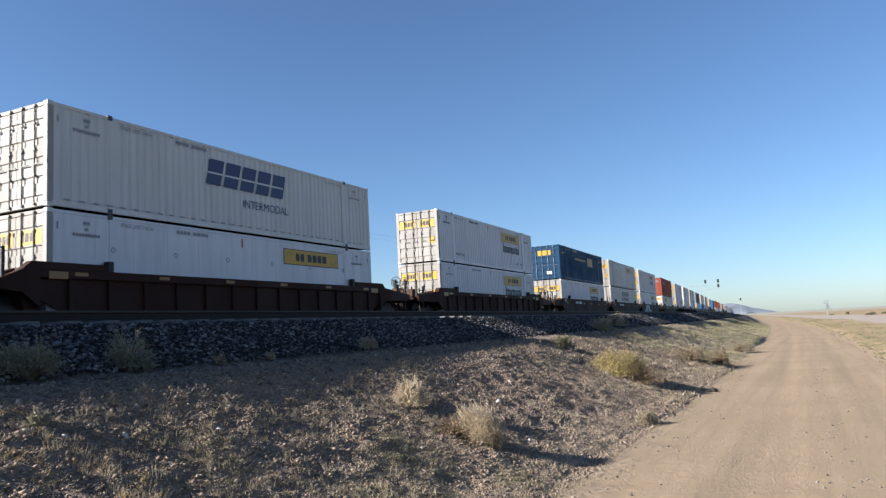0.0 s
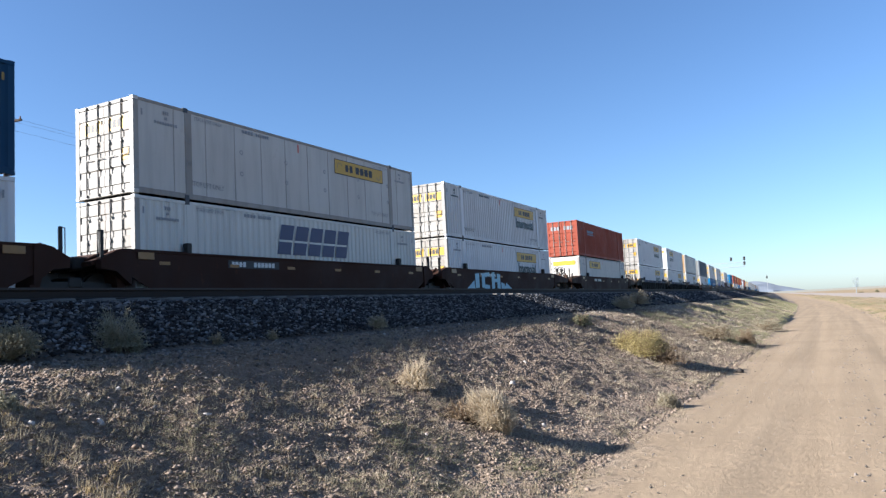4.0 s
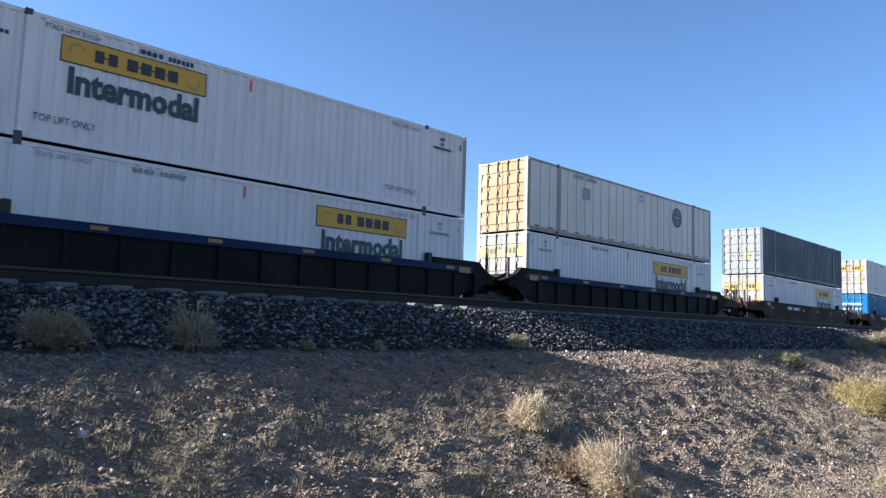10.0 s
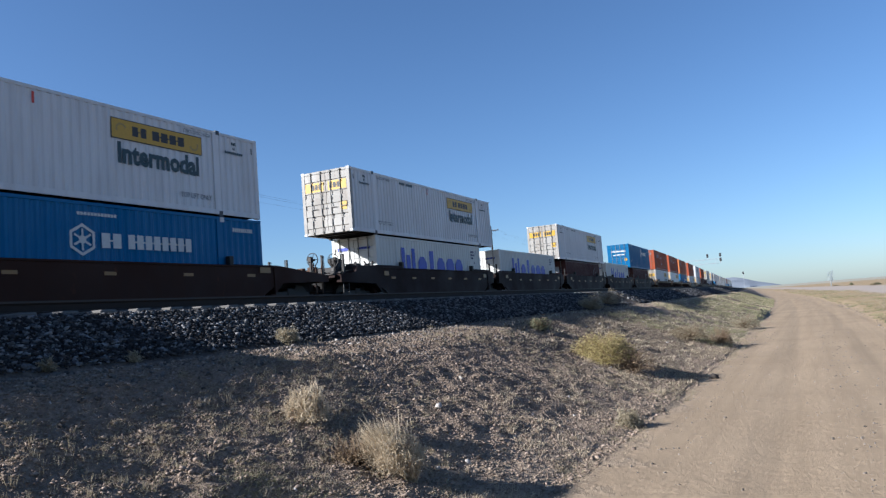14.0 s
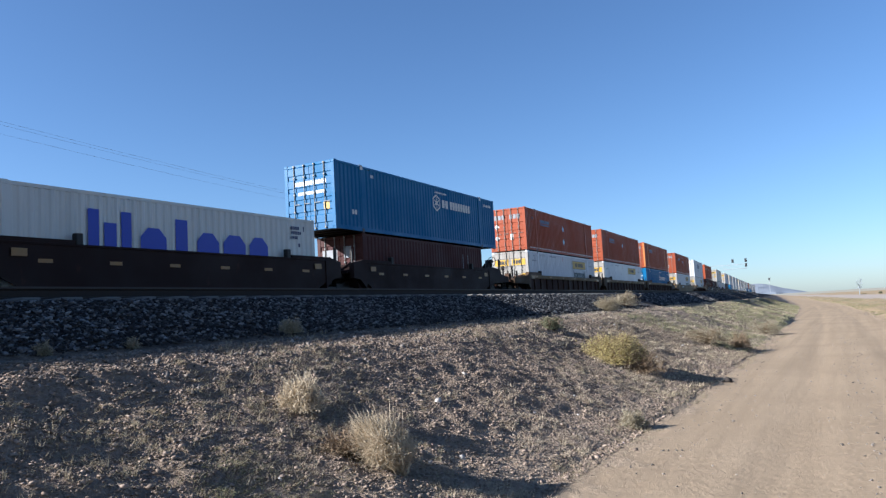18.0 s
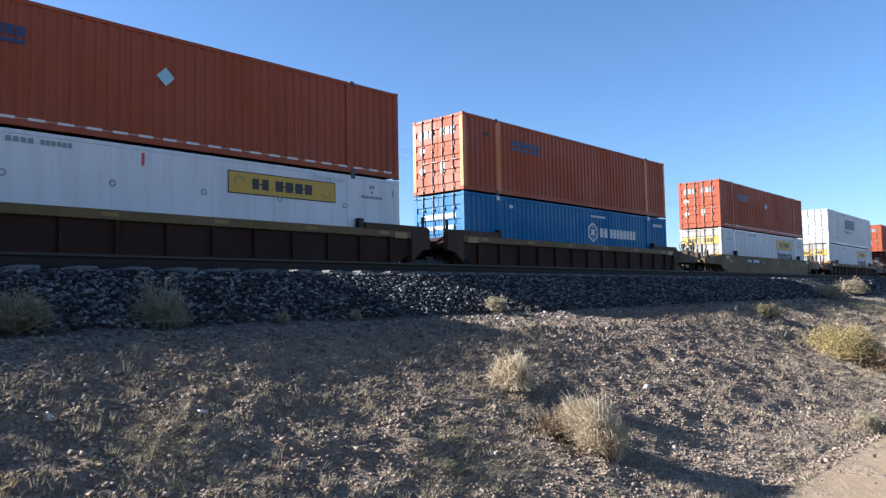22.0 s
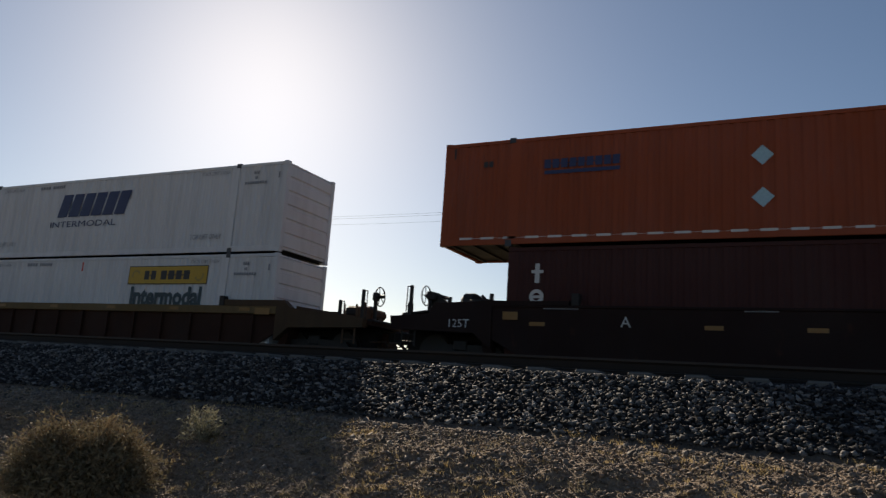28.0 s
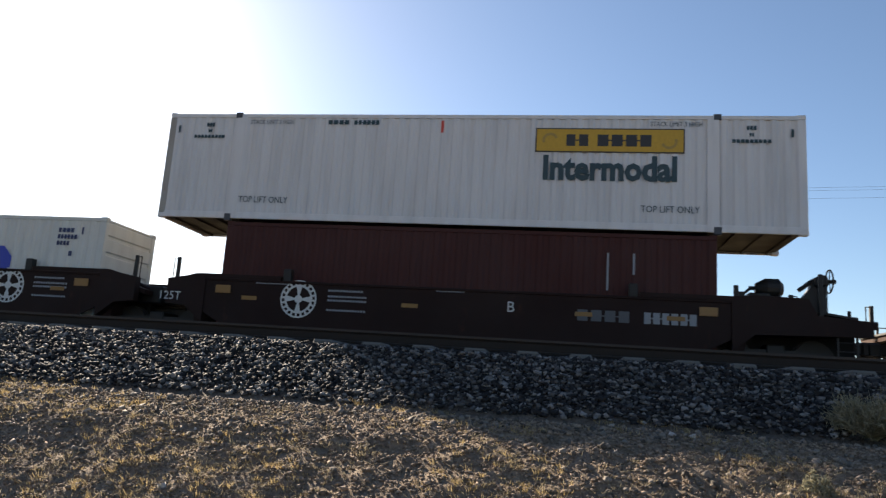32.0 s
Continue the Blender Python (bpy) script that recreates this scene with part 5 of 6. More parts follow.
def rocks(name, label, category, x, y, size, material, squash=0.7, sink=0.2, sharp=False, lie=1.0):
    """Many loose stones as one mesh: cubes, or sharper eight-sided lumps, with jittered corners."""
    n = len(x)
    rng = np.random.default_rng(n)
    z = ground_height(x, y)
    cube = np.array([(-1, -1, -1), (1, -1, -1), (1, 1, -1), (-1, 1, -1), (-1, -1, 1), (1, -1, 1), (1, 1, 1), (-1, 1, 1)], float) * 0.5
    quad = np.array([(0, 3, 2, 1), (4, 5, 6, 7), (0, 1, 5, 4), (1, 2, 6, 5), (2, 3, 7, 6), (3, 0, 4, 7)])
    if sharp:
        cube = np.array([(1, 0, 0), (0, 1, 0), (-1, 0, 0), (0, -1, 0), (0, 0, 1), (0, 0, -1)], float) * 0.62
        quad = np.array([(0, 1, 4), (1, 2, 4), (2, 3, 4), (3, 0, 4), (1, 0, 5), (2, 1, 5), (3, 2, 5), (0, 3, 5)])
    k8 = len(cube)
    pts = cube[None] * (1 + 0.75 * (rng.random((n, k8, 3)) - 0.5))
    pts *= (size * 1.0)[:, None, None] * (0.7 + 0.6 * rng.random((n, 1, 3)))
    pts[..., 2] *= squash
    ax = rng.normal(size=(n, 3))
    ax /= np.linalg.norm(ax, axis=1)[:, None]
    an = rng.random(n) * 6.28
    c, s = np.cos(an)[:, None, None], np.sin(an)[:, None, None]
    k = ax[:, None, :]
    pts = pts * c + np.cross(np.broadcast_to(k, pts.shape), pts) * s + k * (pts * k).sum(-1, keepdims=True) * (1 - c)
    pts[..., 2] *= lie
    pts += np.stack([x, y, z + size * (0.5 * squash * lie - sink)], -1)[:, None, :]
    q = (np.arange(n)[:, None, None] * k8 + quad[None]).reshape(-1, quad.shape[1])
    return raw_mesh(name, label, category, pts.reshape(-1, 3), q, material)


def raw_mesh(name, label, category, verts, quads, material, kind="stuff"):
    me = bpy.data.meshes.new(name)
    me.vertices.add(len(verts))
    me.vertices.foreach_set("co", verts.astype(np.float32).ravel())
    w = quads.shape[1]
    me.loops.add(quads.size)
    me.loops.foreach_set("vertex_index", quads.ravel().astype(np.int32))
    me.polygons.add(len(quads))
    me.polygons.foreach_set("loop_start", (np.arange(len(quads)) * w).astype(np.int32))
    me.update()
    me.validate()
    me.materials.append(material)
    return tagged(new(name, me), label, category, kind=kind)


def blades(base, n_each, height, spread_r, width, rng, lean=0.5):
    """Thin triangles that rise from each base point; returns vertices and triangles."""
    n = len(base)
    b = np.repeat(base, n_each, 0)
    h = np.repeat(height, n_each) * (0.45 + 0.75 * rng.random(n * n_each))
    r = np.repeat(spread_r, n_each)
    a = rng.random(n * n_each) * 6.283
    root = b + np.stack([np.cos(a), np.sin(a), 0 * a], -1) * (r * rng.random(n * n_each) * 0.6)[:, None]
    tip = root + np.stack([np.cos(a) * lean * h * rng.random(n * n_each), np.sin(a) * lean * h * rng.random(n * n_each), h], -1)
    d = rng.random(n * n_each) * 6.283
    w = np.stack([np.cos(d), np.sin(d), 0 * d], -1) * width
    v = np.stack([root - w, root + w, tip], 1).reshape(-1, 3)
    f = np.arange(len(v)).reshape(-1, 3)
    return v, f


def bush(name, label, x, y, rx, h, leaf, twig, n_twigs=260, n_leaf=5, seed=1, leaf_size=0.016, up=1.0, tilt=(0, 0), tangle=0.06):
    """A desert shrub: forking twigs from one root, small leaf pieces along them."""
    rng = np.random.default_rng(seed)
    root = thing(name, label, "bush")
    z = float(ground_height(x, y))
    root.matrix_basis = pose(x, y, z - 0.02)
    a = rng.random(n_twigs) * 6.283
    el = np.arccos(rng.random(n_twigs) * 0.95) * up
    out = np.stack([np.cos(a) * np.sin(el) * rx, np.sin(a) * np.sin(el) * rx, np.cos(el) * h], -1)
    lump = 0.72 + 0.5 * (np.sin(3 * a + seed) * 0.3 + rng.random(n_twigs) * 0.6)
    tip = out * lump[:, None]
    tip[:, :2] += tip[:, 2:3] * np.array(tilt)
    mid = tip * 0.5 + rng.normal(size=(n_twigs, 3)) * tangle * rx
    mid[:, 2] = np.abs(mid[:, 2]) + 0.1 * h
    start = rng.normal(size=(n_twigs, 3)) * [0.06 * rx, 0.06 * rx, 0.0]
    V, F = [], []
    def ribbon(p, q, w0, w1):
        d = rng.random(len(p)) * 6.283
        w = np.stack([np.cos(d), np.sin(d), 0.3 * np.sin(2 * d)], -1)
        v = np.stack([p - w * w0, p + w * w0, q + w * w1, q - w * w1], 1).reshape(-1, 3)
        k = sum(len(u) for u in V)
        V.append(v)
        F.append(np.arange(len(v)).reshape(-1, 4) + k)
    ribbon(start, mid, 0.008, 0.005)
    ribbon(mid, tip, 0.005, 0.002)
    for j in range(2):
        side = tip + rng.normal(size=(n_twigs, 3)) * [0.14 * rx, 0.14 * rx, 0.1 * h]
        side[:, 2] = np.maximum(side[:, 2], 0.02)
        ribbon(mid * 0.45 + tip * 0.55, side, 0.004, 0.0015)
    tw = raw_mesh("stem", "", "", np.concatenate(V), np.concatenate(F), twig, kind="")
    tw.parent = root
    V, F = [], []
    k = n_twigs * n_leaf
    f = np.repeat(rng.random(n_twigs), n_leaf)
    t = 0.35 + 0.68 * rng.random(k)
    p = np.repeat(mid, n_leaf, 0) * (1 - t)[:, None] + np.repeat(tip, n_leaf, 0) * t[:, None] + rng.normal(size=(k, 3)) * [0.1 * rx, 0.1 * rx, 0.07 * h]
    p[:, 2] = np.maximum(p[:, 2], 0.03)
    d = rng.normal(size=(k, 3))
    d /= np.linalg.norm(d, axis=1)[:, None]
    e = np.cross(d, rng.normal(size=(k, 3)))
    e /= np.linalg.norm(e, axis=1)[:, None] + 1e-9
    s = leaf_size * (0.6 + 0.9 * rng.random(k))[:, None]
    v = np.stack([p - d * s * 2, p + e * s * 0.6, p + d * s * 2, p - e * s * 0.6], 1).reshape(-1, 3)
    lv = raw_mesh("crown", "", "", v, np.arange(len(v)).reshape(-1, 4), leaf, kind="")
    lv.parent = root
    return root


TWIG = foliage("dry_twig", (0.15, 0.105, 0.0675), (0.255, 0.188, 0.12), 0.85, 0.15)
STRAW = foliage("straw_grass", (0.25, 0.185, 0.09), (0.44, 0.34, 0.18), 0.8, 0.45)
PALESTRAW = foliage("bleached_grass", (0.259, 0.216, 0.144), (0.346, 0.295, 0.202), 0.8, 0.4)
SAGE = foliage("sage_leaf", (0.285, 0.247, 0.165), (0.39, 0.345, 0.255), 0.8, 0.35)
PALEYELLOW = foliage("pale_yellow_leaf", (0.33, 0.27, 0.11), (0.46, 0.39, 0.19), 0.8, 0.4)
DULLSAGE = foliage("dull_sage_leaf", (0.165, 0.158, 0.108), (0.27, 0.255, 0.185), 0.85, 0.25)
DARKSAGE = foliage("dull_brown_leaf", (0.13, 0.105, 0.065), (0.22, 0.185, 0.12), 0.85, 0.2)
BLOND = foliage("pale_blond_twig", (0.37, 0.3, 0.205), (0.52, 0.44, 0.32), 0.85, 0.3)
LOWPLANT = foliage("low_dry_plant", (0.17, 0.145, 0.095), (0.42, 0.35, 0.24), 0.85, 0.3)
VERGE = foliage("olive_verge_weed", (0.135, 0.14, 0.075), (0.29, 0.265, 0.155), 0.85, 0.3)
GREEN = foliage("grey_green_leaf", (0.12, 0.124, 0.0713), (0.203, 0.195, 0.124), 0.8, 0.35)
BALLAST = stone("ballast_stone", (0.022, 0.022, 0.024), (0.25, 0.246, 0.243), 0.8, 0.06, 3.2)
CLOD = stone("earth_clod", (0.13, 0.101, 0.08), (0.33, 0.258, 0.203), 0.95, 0.1, 1.0)
STRAY = stone("dusty_grey_stone", (0.06, 0.054, 0.048), (0.24, 0.21, 0.185), 0.85, 0.12)
DARKSTONE = stone("dark_stone", (0.035, 0.03, 0.026), (0.06, 0.05, 0.045), 0.85, 0.2)
PALESTONE = stone("pale_stone", (0.3, 0.27, 0.24), (0.46, 0.43, 0.4), 0.85, 0.2)

make_ground()
rng = np.random.default_rng(7)
n = 96000
yy = -16 + 48 * rng.random(n) ** 1.15
uu = TOE - 0.05 + (CREST - 0.3 - TOE + 0.05) * rng.random(n) ** 0.85
rocks("track_ballast", "grey crushed stone ballast on the track shoulder", "ballast", uu + np.array([bend(v) for v in yy]), yy, 0.024 + 0.05 * rng.random(n) ** 2.0, BALLAST, 0.75, 0.0, True, 0.75)
n = 14000
yy = 34 + 90 * rng.random(n) ** 1.5
uu = TOE + (CREST - TOE) * rng.random(n)
rocks("far_track_ballast", "grey crushed stone ballast along the distant track", "ballast", uu + np.array([bend(v) for v in yy]), yy, 0.05 + 0.06 * rng.random(n), BALLAST, 0.75, 0.1)
n = 200000
yy = -10 + 36 * rng.random(n) ** 1.25
xx = TOE + 0.1 + (-2.3 - TOE - 0.1) * rng.random(n) ** 1.15
rocks("earth_clods", "brown clods and pebbles strewn over the bank", "earth", xx, yy, 0.012 + 0.024 * rng.random(n) ** 2.4 + 0.03 * rng.random(n) ** 16, CLOD, 0.75, 0.02, True, 0.62)
n = 110
rocks("pale_stones", "scattered pale stones on the bank", "stone", TOE + (-3.2 - TOE) * rng.random(n), -10 + 36 * rng.random(n), 0.02 + 0.05 * rng.random(n) ** 2, PALESTONE, 0.6, 0.2)
n = 1500
yy = 1 + 30 * rng.random(n) ** 1.2
streak = np.where(rng.random(n) < 0.7, np.where(rng.random(n) < 0.6, 0.35, -1.75) + 0.22 * rng.normal(size=n), -2.2 + 4.4 * rng.random(n))
rocks("road_pebbles", "small stones lying on the dirt road", "stone", streak - along(0, yy), yy, 0.006 + 0.022 * rng.random(n) ** 3.5, STRAY, 0.6, 0.2)
n = 450
yy = 0.5 + 30 * rng.random(n)
rocks("edge_stones", "stones and lumps of earth along the broken road edge", "stone", -2.33 + 0.12 * rng.normal(size=n) - along(0, yy), yy, 0.01 + 0.04 * rng.random(n) ** 3.5, CLOD, 0.6, 0.15)


def grass(name, label, x, y, h, r, n_each, width, material, lean=0.6):
    base = np.stack([x, y, ground_height(x, y) - 0.01], -1)
    v, f = blades(base, n_each, h, r, width, np.random.default_rng(len(x)), lean)
    return raw_mesh(name, label, "grass", v, f, material)


n = 7000
gy = -10 + 20 * rng.random(n) ** 0.9
gx = -7.0 + 4.0 * rng.random(n)
keep = waves(gx, gy, 0.9, 21) + 0.5 * waves(gx, gy, 0.3, 22) - 0.6 * np.clip(gy / 2, 0, 1) > -0.02
gx, gy = gx[keep], gy[keep]
grass("straw_tufts", "short golden straw tufts on the bank", gx, gy, 0.02 + 0.045 * rng.random(len(gx)) ** 1.5, np.full(len(gx), 0.06), 20, 0.003, STRAW, 1.2)
n = 6000
gy = 1 + 40 * rng.random(n) ** 1.3
gx = -7.0 + 4.9 * rng.random(n) ** 0.8
keep = waves(gx, gy, 1.2, 23) > -0.05
gx, gy = gx[keep], gy[keep]
grass("bleached_tufts", "bleached dry grass tufts along the bank", gx, gy, 0.03 + 0.08 * rng.random(len(gx)), np.full(len(gx), 0.06), 14, 0.0025, PALESTRAW)
n = 17000
gy = -9 + 32 * rng.random(n) ** 1.1
gx = -6.7 + 4.4 * rng.random(n) ** 0.8
keep = waves(gx, gy, 1.6, 31) + 0.6 * waves(gx, gy, 0.4, 32) > -0.08
gx, gy = gx[keep], gy[keep]
grass("low_plants", "low dry brown plants scattered over the bank", gx, gy, 0.018 + 0.035 * rng.random(len(gx)) ** 1.4, np.full(len(gx), 0.06), 16, 0.004, LOWPLANT, 2.2)
n = 2600
gy = -3 + 22 * rng.random(n)
gx = -2.5 - 1.6 * rng.random(n) ** 1.4 - along(0, gy)
keep = waves(gx, gy, 0.8, 51) + 0.6 * waves(gx, gy, 0.3, 52) > 0.06
gx, gy = gx[keep], gy[keep]
grass("edge_straw", "pale straw grass along the edge of the road", gx, gy, 0.03 + 0.07 * rng.random(len(gx)) ** 1.5, np.full(len(gx), 0.08), 22, 0.0025, BLOND, 1.1)
spots = np.array([(-3.6, 4.6, 0.45), (-4.15, 4.6, 0.3), (-3.2, 3.75, 0.4), (-3.85, 4.1, 0.35), (-4.75, 2.3, 0.4), (-2.9, 5.0, 0.3), (-3.5, 3.1, 0.4)])
for name, label, n, h, r, each, lean, mat in (("straw_tangle", "tangled dry stalks lying on the lower bank", 420, 0.045, 0.1, 5, 5.0, PALESTRAW), ("olive_plants", "low olive plants among the dry stalks", 1500, 0.03, 0.05, 12, 1.4, VERGE)):
    pick = spots[rng.integers(0, len(spots), n)]
    gx, gy = (pick[:, q] + pick[:, 2] * 0.55 * rng.normal(size=n) for q in (0, 1))
    grass(name, label, gx, gy, h * (0.5 + rng.random(n)), np.full(n, r), each, 0.0022, mat, lean)
n = 420
gy = -8 + 26 * rng.random(n)
gx = -6.6 + 4.3 * rng.random(n)
grass("fallen_stalks", "long dry stalks lying across the bank", gx, gy, 0.05 + 0.04 * rng.random(n), np.full(n, 0.1), 3, 0.005, PALESTRAW, 9.0)
n = 20000
gy = -8 + 30 * rng.random(n) ** 1.1
gx = -6.8 + 4.7 * rng.random(n) ** 0.8
grass("dry_litter", "dry stalks lying loose over the bank", gx, gy, 0.02 + 0.02 * rng.random(n), np.full(n, 0.03), 3, 0.003, PALESTRAW, 4.0)
n = 9000
gy = 20 + 90 * rng.random(n) ** 1.1
gx = -6.2 + 3.8 * rng.random(n) ** 0.8 - along(0, gy)
keep = waves(gx, gy, 4.0, 61) + 0.6 * waves(gx, gy, 1.0, 62) + np.clip((gy - 34) / 30, -0.4, 0.4) > 0
gx, gy, n = gx[keep], gy[keep], int(keep.sum())
grass("roadside_weeds", "low olive and straw weeds on the verge of the road", gx, gy, 0.03 + 0.1 * rng.random(n) ** 1.5, np.full(n, 0.3), 16, 0.007, VERGE, 1.2)
n = 2000
gy = 14 + 80 * rng.random(n)
gx = -6.8 + 4.4 * rng.random(n) - along(0, gy)
grass("verge_straw", "pale straw along the verge of the road", gx, gy, 0.03 + 0.08 * rng.random(n), np.full(n, 0.28), 14, 0.008, BLOND, 1.3)
n = 6000
gy = 8 + 190 * rng.random(n) ** 1.5
gx = 2.5 + 6.0 * rng.random(n) ** 1.3 - along(0, gy)
keep = waves(gx, gy, 3.0, 45) + 0.6 * waves(gx, gy, 0.8, 46) > -0.05
gx, gy, n = gx[keep], gy[keep], int(keep.sum())
grass("desert_scrub", "low olive scrub beside the dirt road", gx, gy, 0.04 + 0.13 * rng.random(n) ** 2, np.full(n, 0.3), 16, 0.008, VERGE, 1.2)
n = 6000
gy = 8 + 320 * rng.random(n) ** 1.4
gx = np.where(rng.random(n) < 0.5, 3.5 + 5 * rng.random(n), 21 + 60 * rng.random(n) ** 1.3) - along(0, gy)
keep = waves(gx, gy, 6.0, 41) + 0.5 * waves(gx, gy, 1.5, 42) > 0.0
gx, gy, n = gx[keep], gy[keep], int(keep.sum())
grass("desert_grass", "pale dry grass on the desert flat", gx, gy, 0.08 + 0.16 * rng.random(n), np.full(n, 0.45), 16, 0.01, PALESTRAW, 1.0)
n = 420
yy = 7 + 60 * rng.random(n) ** 1.3
rocks("roadside_stones", "small dark stones along the edge of the road", "stone", 2.15 + 0.6 * rng.random(n) - along(0, yy), yy, 0.015 + 0.05 * rng.random(n) ** 3, STRAY, 0.7, 0.2)
n = 5000
yy = -14 + 44 * rng.random(n) ** 1.1
uu = TOE + 0.1 + 1.5 * rng.random(n) ** 2.2
rocks("stray_ballast", "loose grey stones rolled off the ballast onto the bank", "ballast", uu + np.array([bend(v) for v in yy]), yy, 0.015 + 0.03 * rng.random(n) ** 1.6, STRAY, 0.75, 0.15)

bush("dry_bush", "dry straw coloured bush of thin twigs on the bank", -4.75, 6.05, 0.25, 0.4, BLOND, BLOND, 460, 3, 3, 0.007, 1.0, (0, 0), 0.3)
bush("sage_bush", "pale dry sage bush leaning on the bank", -3.42, 5.75, 0.32, 0.52, BLOND, BLOND, 1300, 10, 4, 0.005, 0.7, (-0.5, -0.15), 0.16)
bush("dead_bush", "tangle of dead brown twigs beside the sage bush", -3.9, 5.65, 0.3, 0.28, TWIG, TWIG, 260, 2, 14, 0.008)
bush("yellow_bush", "yellow green bush beside the dirt road", -4.0, 14.8, 0.68, 0.62, PALEYELLOW, TWIG, 1100, 16, 5, 0.009)
bush("dead_bush", "dead brown twigs beside the yellow bush", -3.4, 14.6, 0.5, 0.5, TWIG, TWIG, 300, 2, 15, 0.01)
bush("small_bush", "small tufty bush at the edge of the road", -2.5, 10.1, 0.2, 0.25, SAGE, PALESTRAW, 300, 6, 6, 0.009)
bush("track_bush", "grey green bush at the foot of the ballast", -7.02, 2.1, 0.36, 0.36, DULLSAGE, DULLSAGE, 700, 6, 7, 0.007, 0.8)
bush("track_bush", "grey green bush with upright twigs at the foot of the ballast", -7.08, 3.42, 0.32, 0.5, DULLSAGE, DULLSAGE, 420, 7, 8, 0.007, 1.35)
bush("round_bush", "dense rounded dark bush growing on the bank", -4.75, -6.05, 0.62, 0.62, DARKSAGE, TWIG, 2200, 18, 9, 0.01)
bush("young_weed", "sparse dull weed standing on the bank", -5.8, -5.75, 0.22, 0.36, DULLSAGE, DULLSAGE, 90, 6, 10, 0.01)
bush("young_weed", "young pale weed standing on the bank", -5.53, 1.2, 0.1, 0.16, DULLSAGE, DULLSAGE, 80, 6, 11, 0.01)
bush("young_weed", "small dry weed at the foot of the ballast", -6.95, 4.75, 0.1, 0.18, PALESTRAW, PALESTRAW, 70, 5, 21, 0.008)
bush("young_weed", "small dry weed at the edge of the stones", -6.95, 5.8, 0.1, 0.16, PALESTRAW, PALESTRAW, 70, 5, 22, 0.008)
bush("track_bush", "grey bush below the ballast", -7.05, 8.6, 0.2, 0.25, SAGE, PALESTRAW, 200, 6, 23, 0.009)
bush("track_bush", "dry bush below the distant ballast", -7.1, 25.0, 0.5, 0.5, PALESTRAW, PALESTRAW, 300, 6, 12, 0.014)
bush("track_bush", "green bush on the bank along the track", -5.75, 15.9, 0.3, 0.32, GREEN, TWIG, 260, 7, 13, 0.012)
bush("track_bush", "grey green bush on the distant shoulder", -7.4, 28.5, 0.6, 0.6, SAGE, TWIG, 300, 6, 24, 0.016)
bush("road_bush", "low dry bush on the verge of the road", -3.6, 23.0, 0.7, 0.5, PALESTRAW, TWIG, 320, 6, 16, 0.014)
bush("road_bush", "brown bush on the verge of the road", -2.8, 24.2, 0.4, 0.55, TWIG, TWIG, 260, 4, 17, 0.012)
bush("road_bush", "grey bush on the verge further along the road", -3.0, 34.0, 0.7, 0.6, SAGE, TWIG, 300, 6, 18, 0.016)

def far_spot(r):
    y = 45 + 240 * r.random()
    return 21 + 60 * r.random() ** 1.3 - float(along(0, y)), y


for k in range(48):
    r = random.Random(k)
    bush("desert_shrub", "low grey green shrub on the desert flat", *far_spot(r), 0.6 + 0.6 * r.random(), 0.35 + 0.45 * r.random(), GREEN if k % 3 else DARKSAGE, TWIG, 120, 6, 40 + k, 0.05)

# stone at the end of the yellow bush's shadow
rocks("road_stone", "dark stone lying at the road edge", "stone", np.array([-2.07]), np.array([15.85]), np.array([0.11]), DARKSTONE, 0.8, 0.1)


# ---------------------------------------------------------------- track
def make_track(name, label, xc, rail, y0, ties):
    ys = [-60 + 4 * k for k in range(40)] + [100 + 20 * k for k in range(26)]
    head = [(-0.036, 0), (0.036, 0), (0.036, -0.03), (-0.036, -0.03)]
    web = [(-0.034, -0.03), (0.034, -0.03), (0.01, -0.055), (0.01, -0.14), (0.07, -0.155), (0.07, -0.17), (-0.07, -0.17), (-0.07, -0.155), (-0.01, -0.14), (-0.01, -0.055)]
    track = thing(name, label, "railway track", kind="structure")
    for s in (1, -1):
        for nm, prof, mat in (("rail", web, RUSTSTEEL), ("rail_head", head, RAILSTEEL)):
            b = Build()
            m = len(prof)
            for y in ys:
                b.v += [(xc + bend(y) + s * 0.7525 + p, y, rail + q) for p, q in prof]
            for i in range(len(ys) - 1):
                for j in range(m):
                    b.f.append((i * m + j, i * m + (j + 1) % m, (i + 1) * m + (j + 1) % m, (i + 1) * m + j))
            part(nm, b.mesh(nm), mat, track)
    tie = cached(("tie",), lambda: Build().box(-1.3, -0.13, -0.38, 1.3, 0.13, -0.172, 0.02))
    for k in range(ties):
        y = y0 + 0.61 * k
        o = part("tie", tie, TIE, track)
        o.matrix_basis = pose(xc + bend(y), y, rail, 0, 0, 1.2 * math.sin(7.0 * k))


TIE = paint("weathered_concrete_tie", (0.13, 0.122, 0.112), 0.9, 0.4)
make_track("near_track", "empty railway track with rusty rails in grey ballast", NEAR, NEAR_RAIL, -18, 100)
make_track("far_track", "railway track under the passing train", XC, RAIL, -20, 60)


# ---------------------------------------------------------------- poles, signals, distance
POLEWOOD = paint("weathered_pole_wood", (0.045, 0.032, 0.025), 0.9, 0.4)
INSUL = plain("brown_insulator", (0.1, 0.06, 0.04), 0.3, 0, 0.2)
WIREMAT = plain("wire", (0.06, 0.06, 0.06), 0.5, 0.5, 0.1)
POLE_X, POLE_Y0, POLE_STEP, POLE_H = -42.0, 23.0, 84.0, 14.0


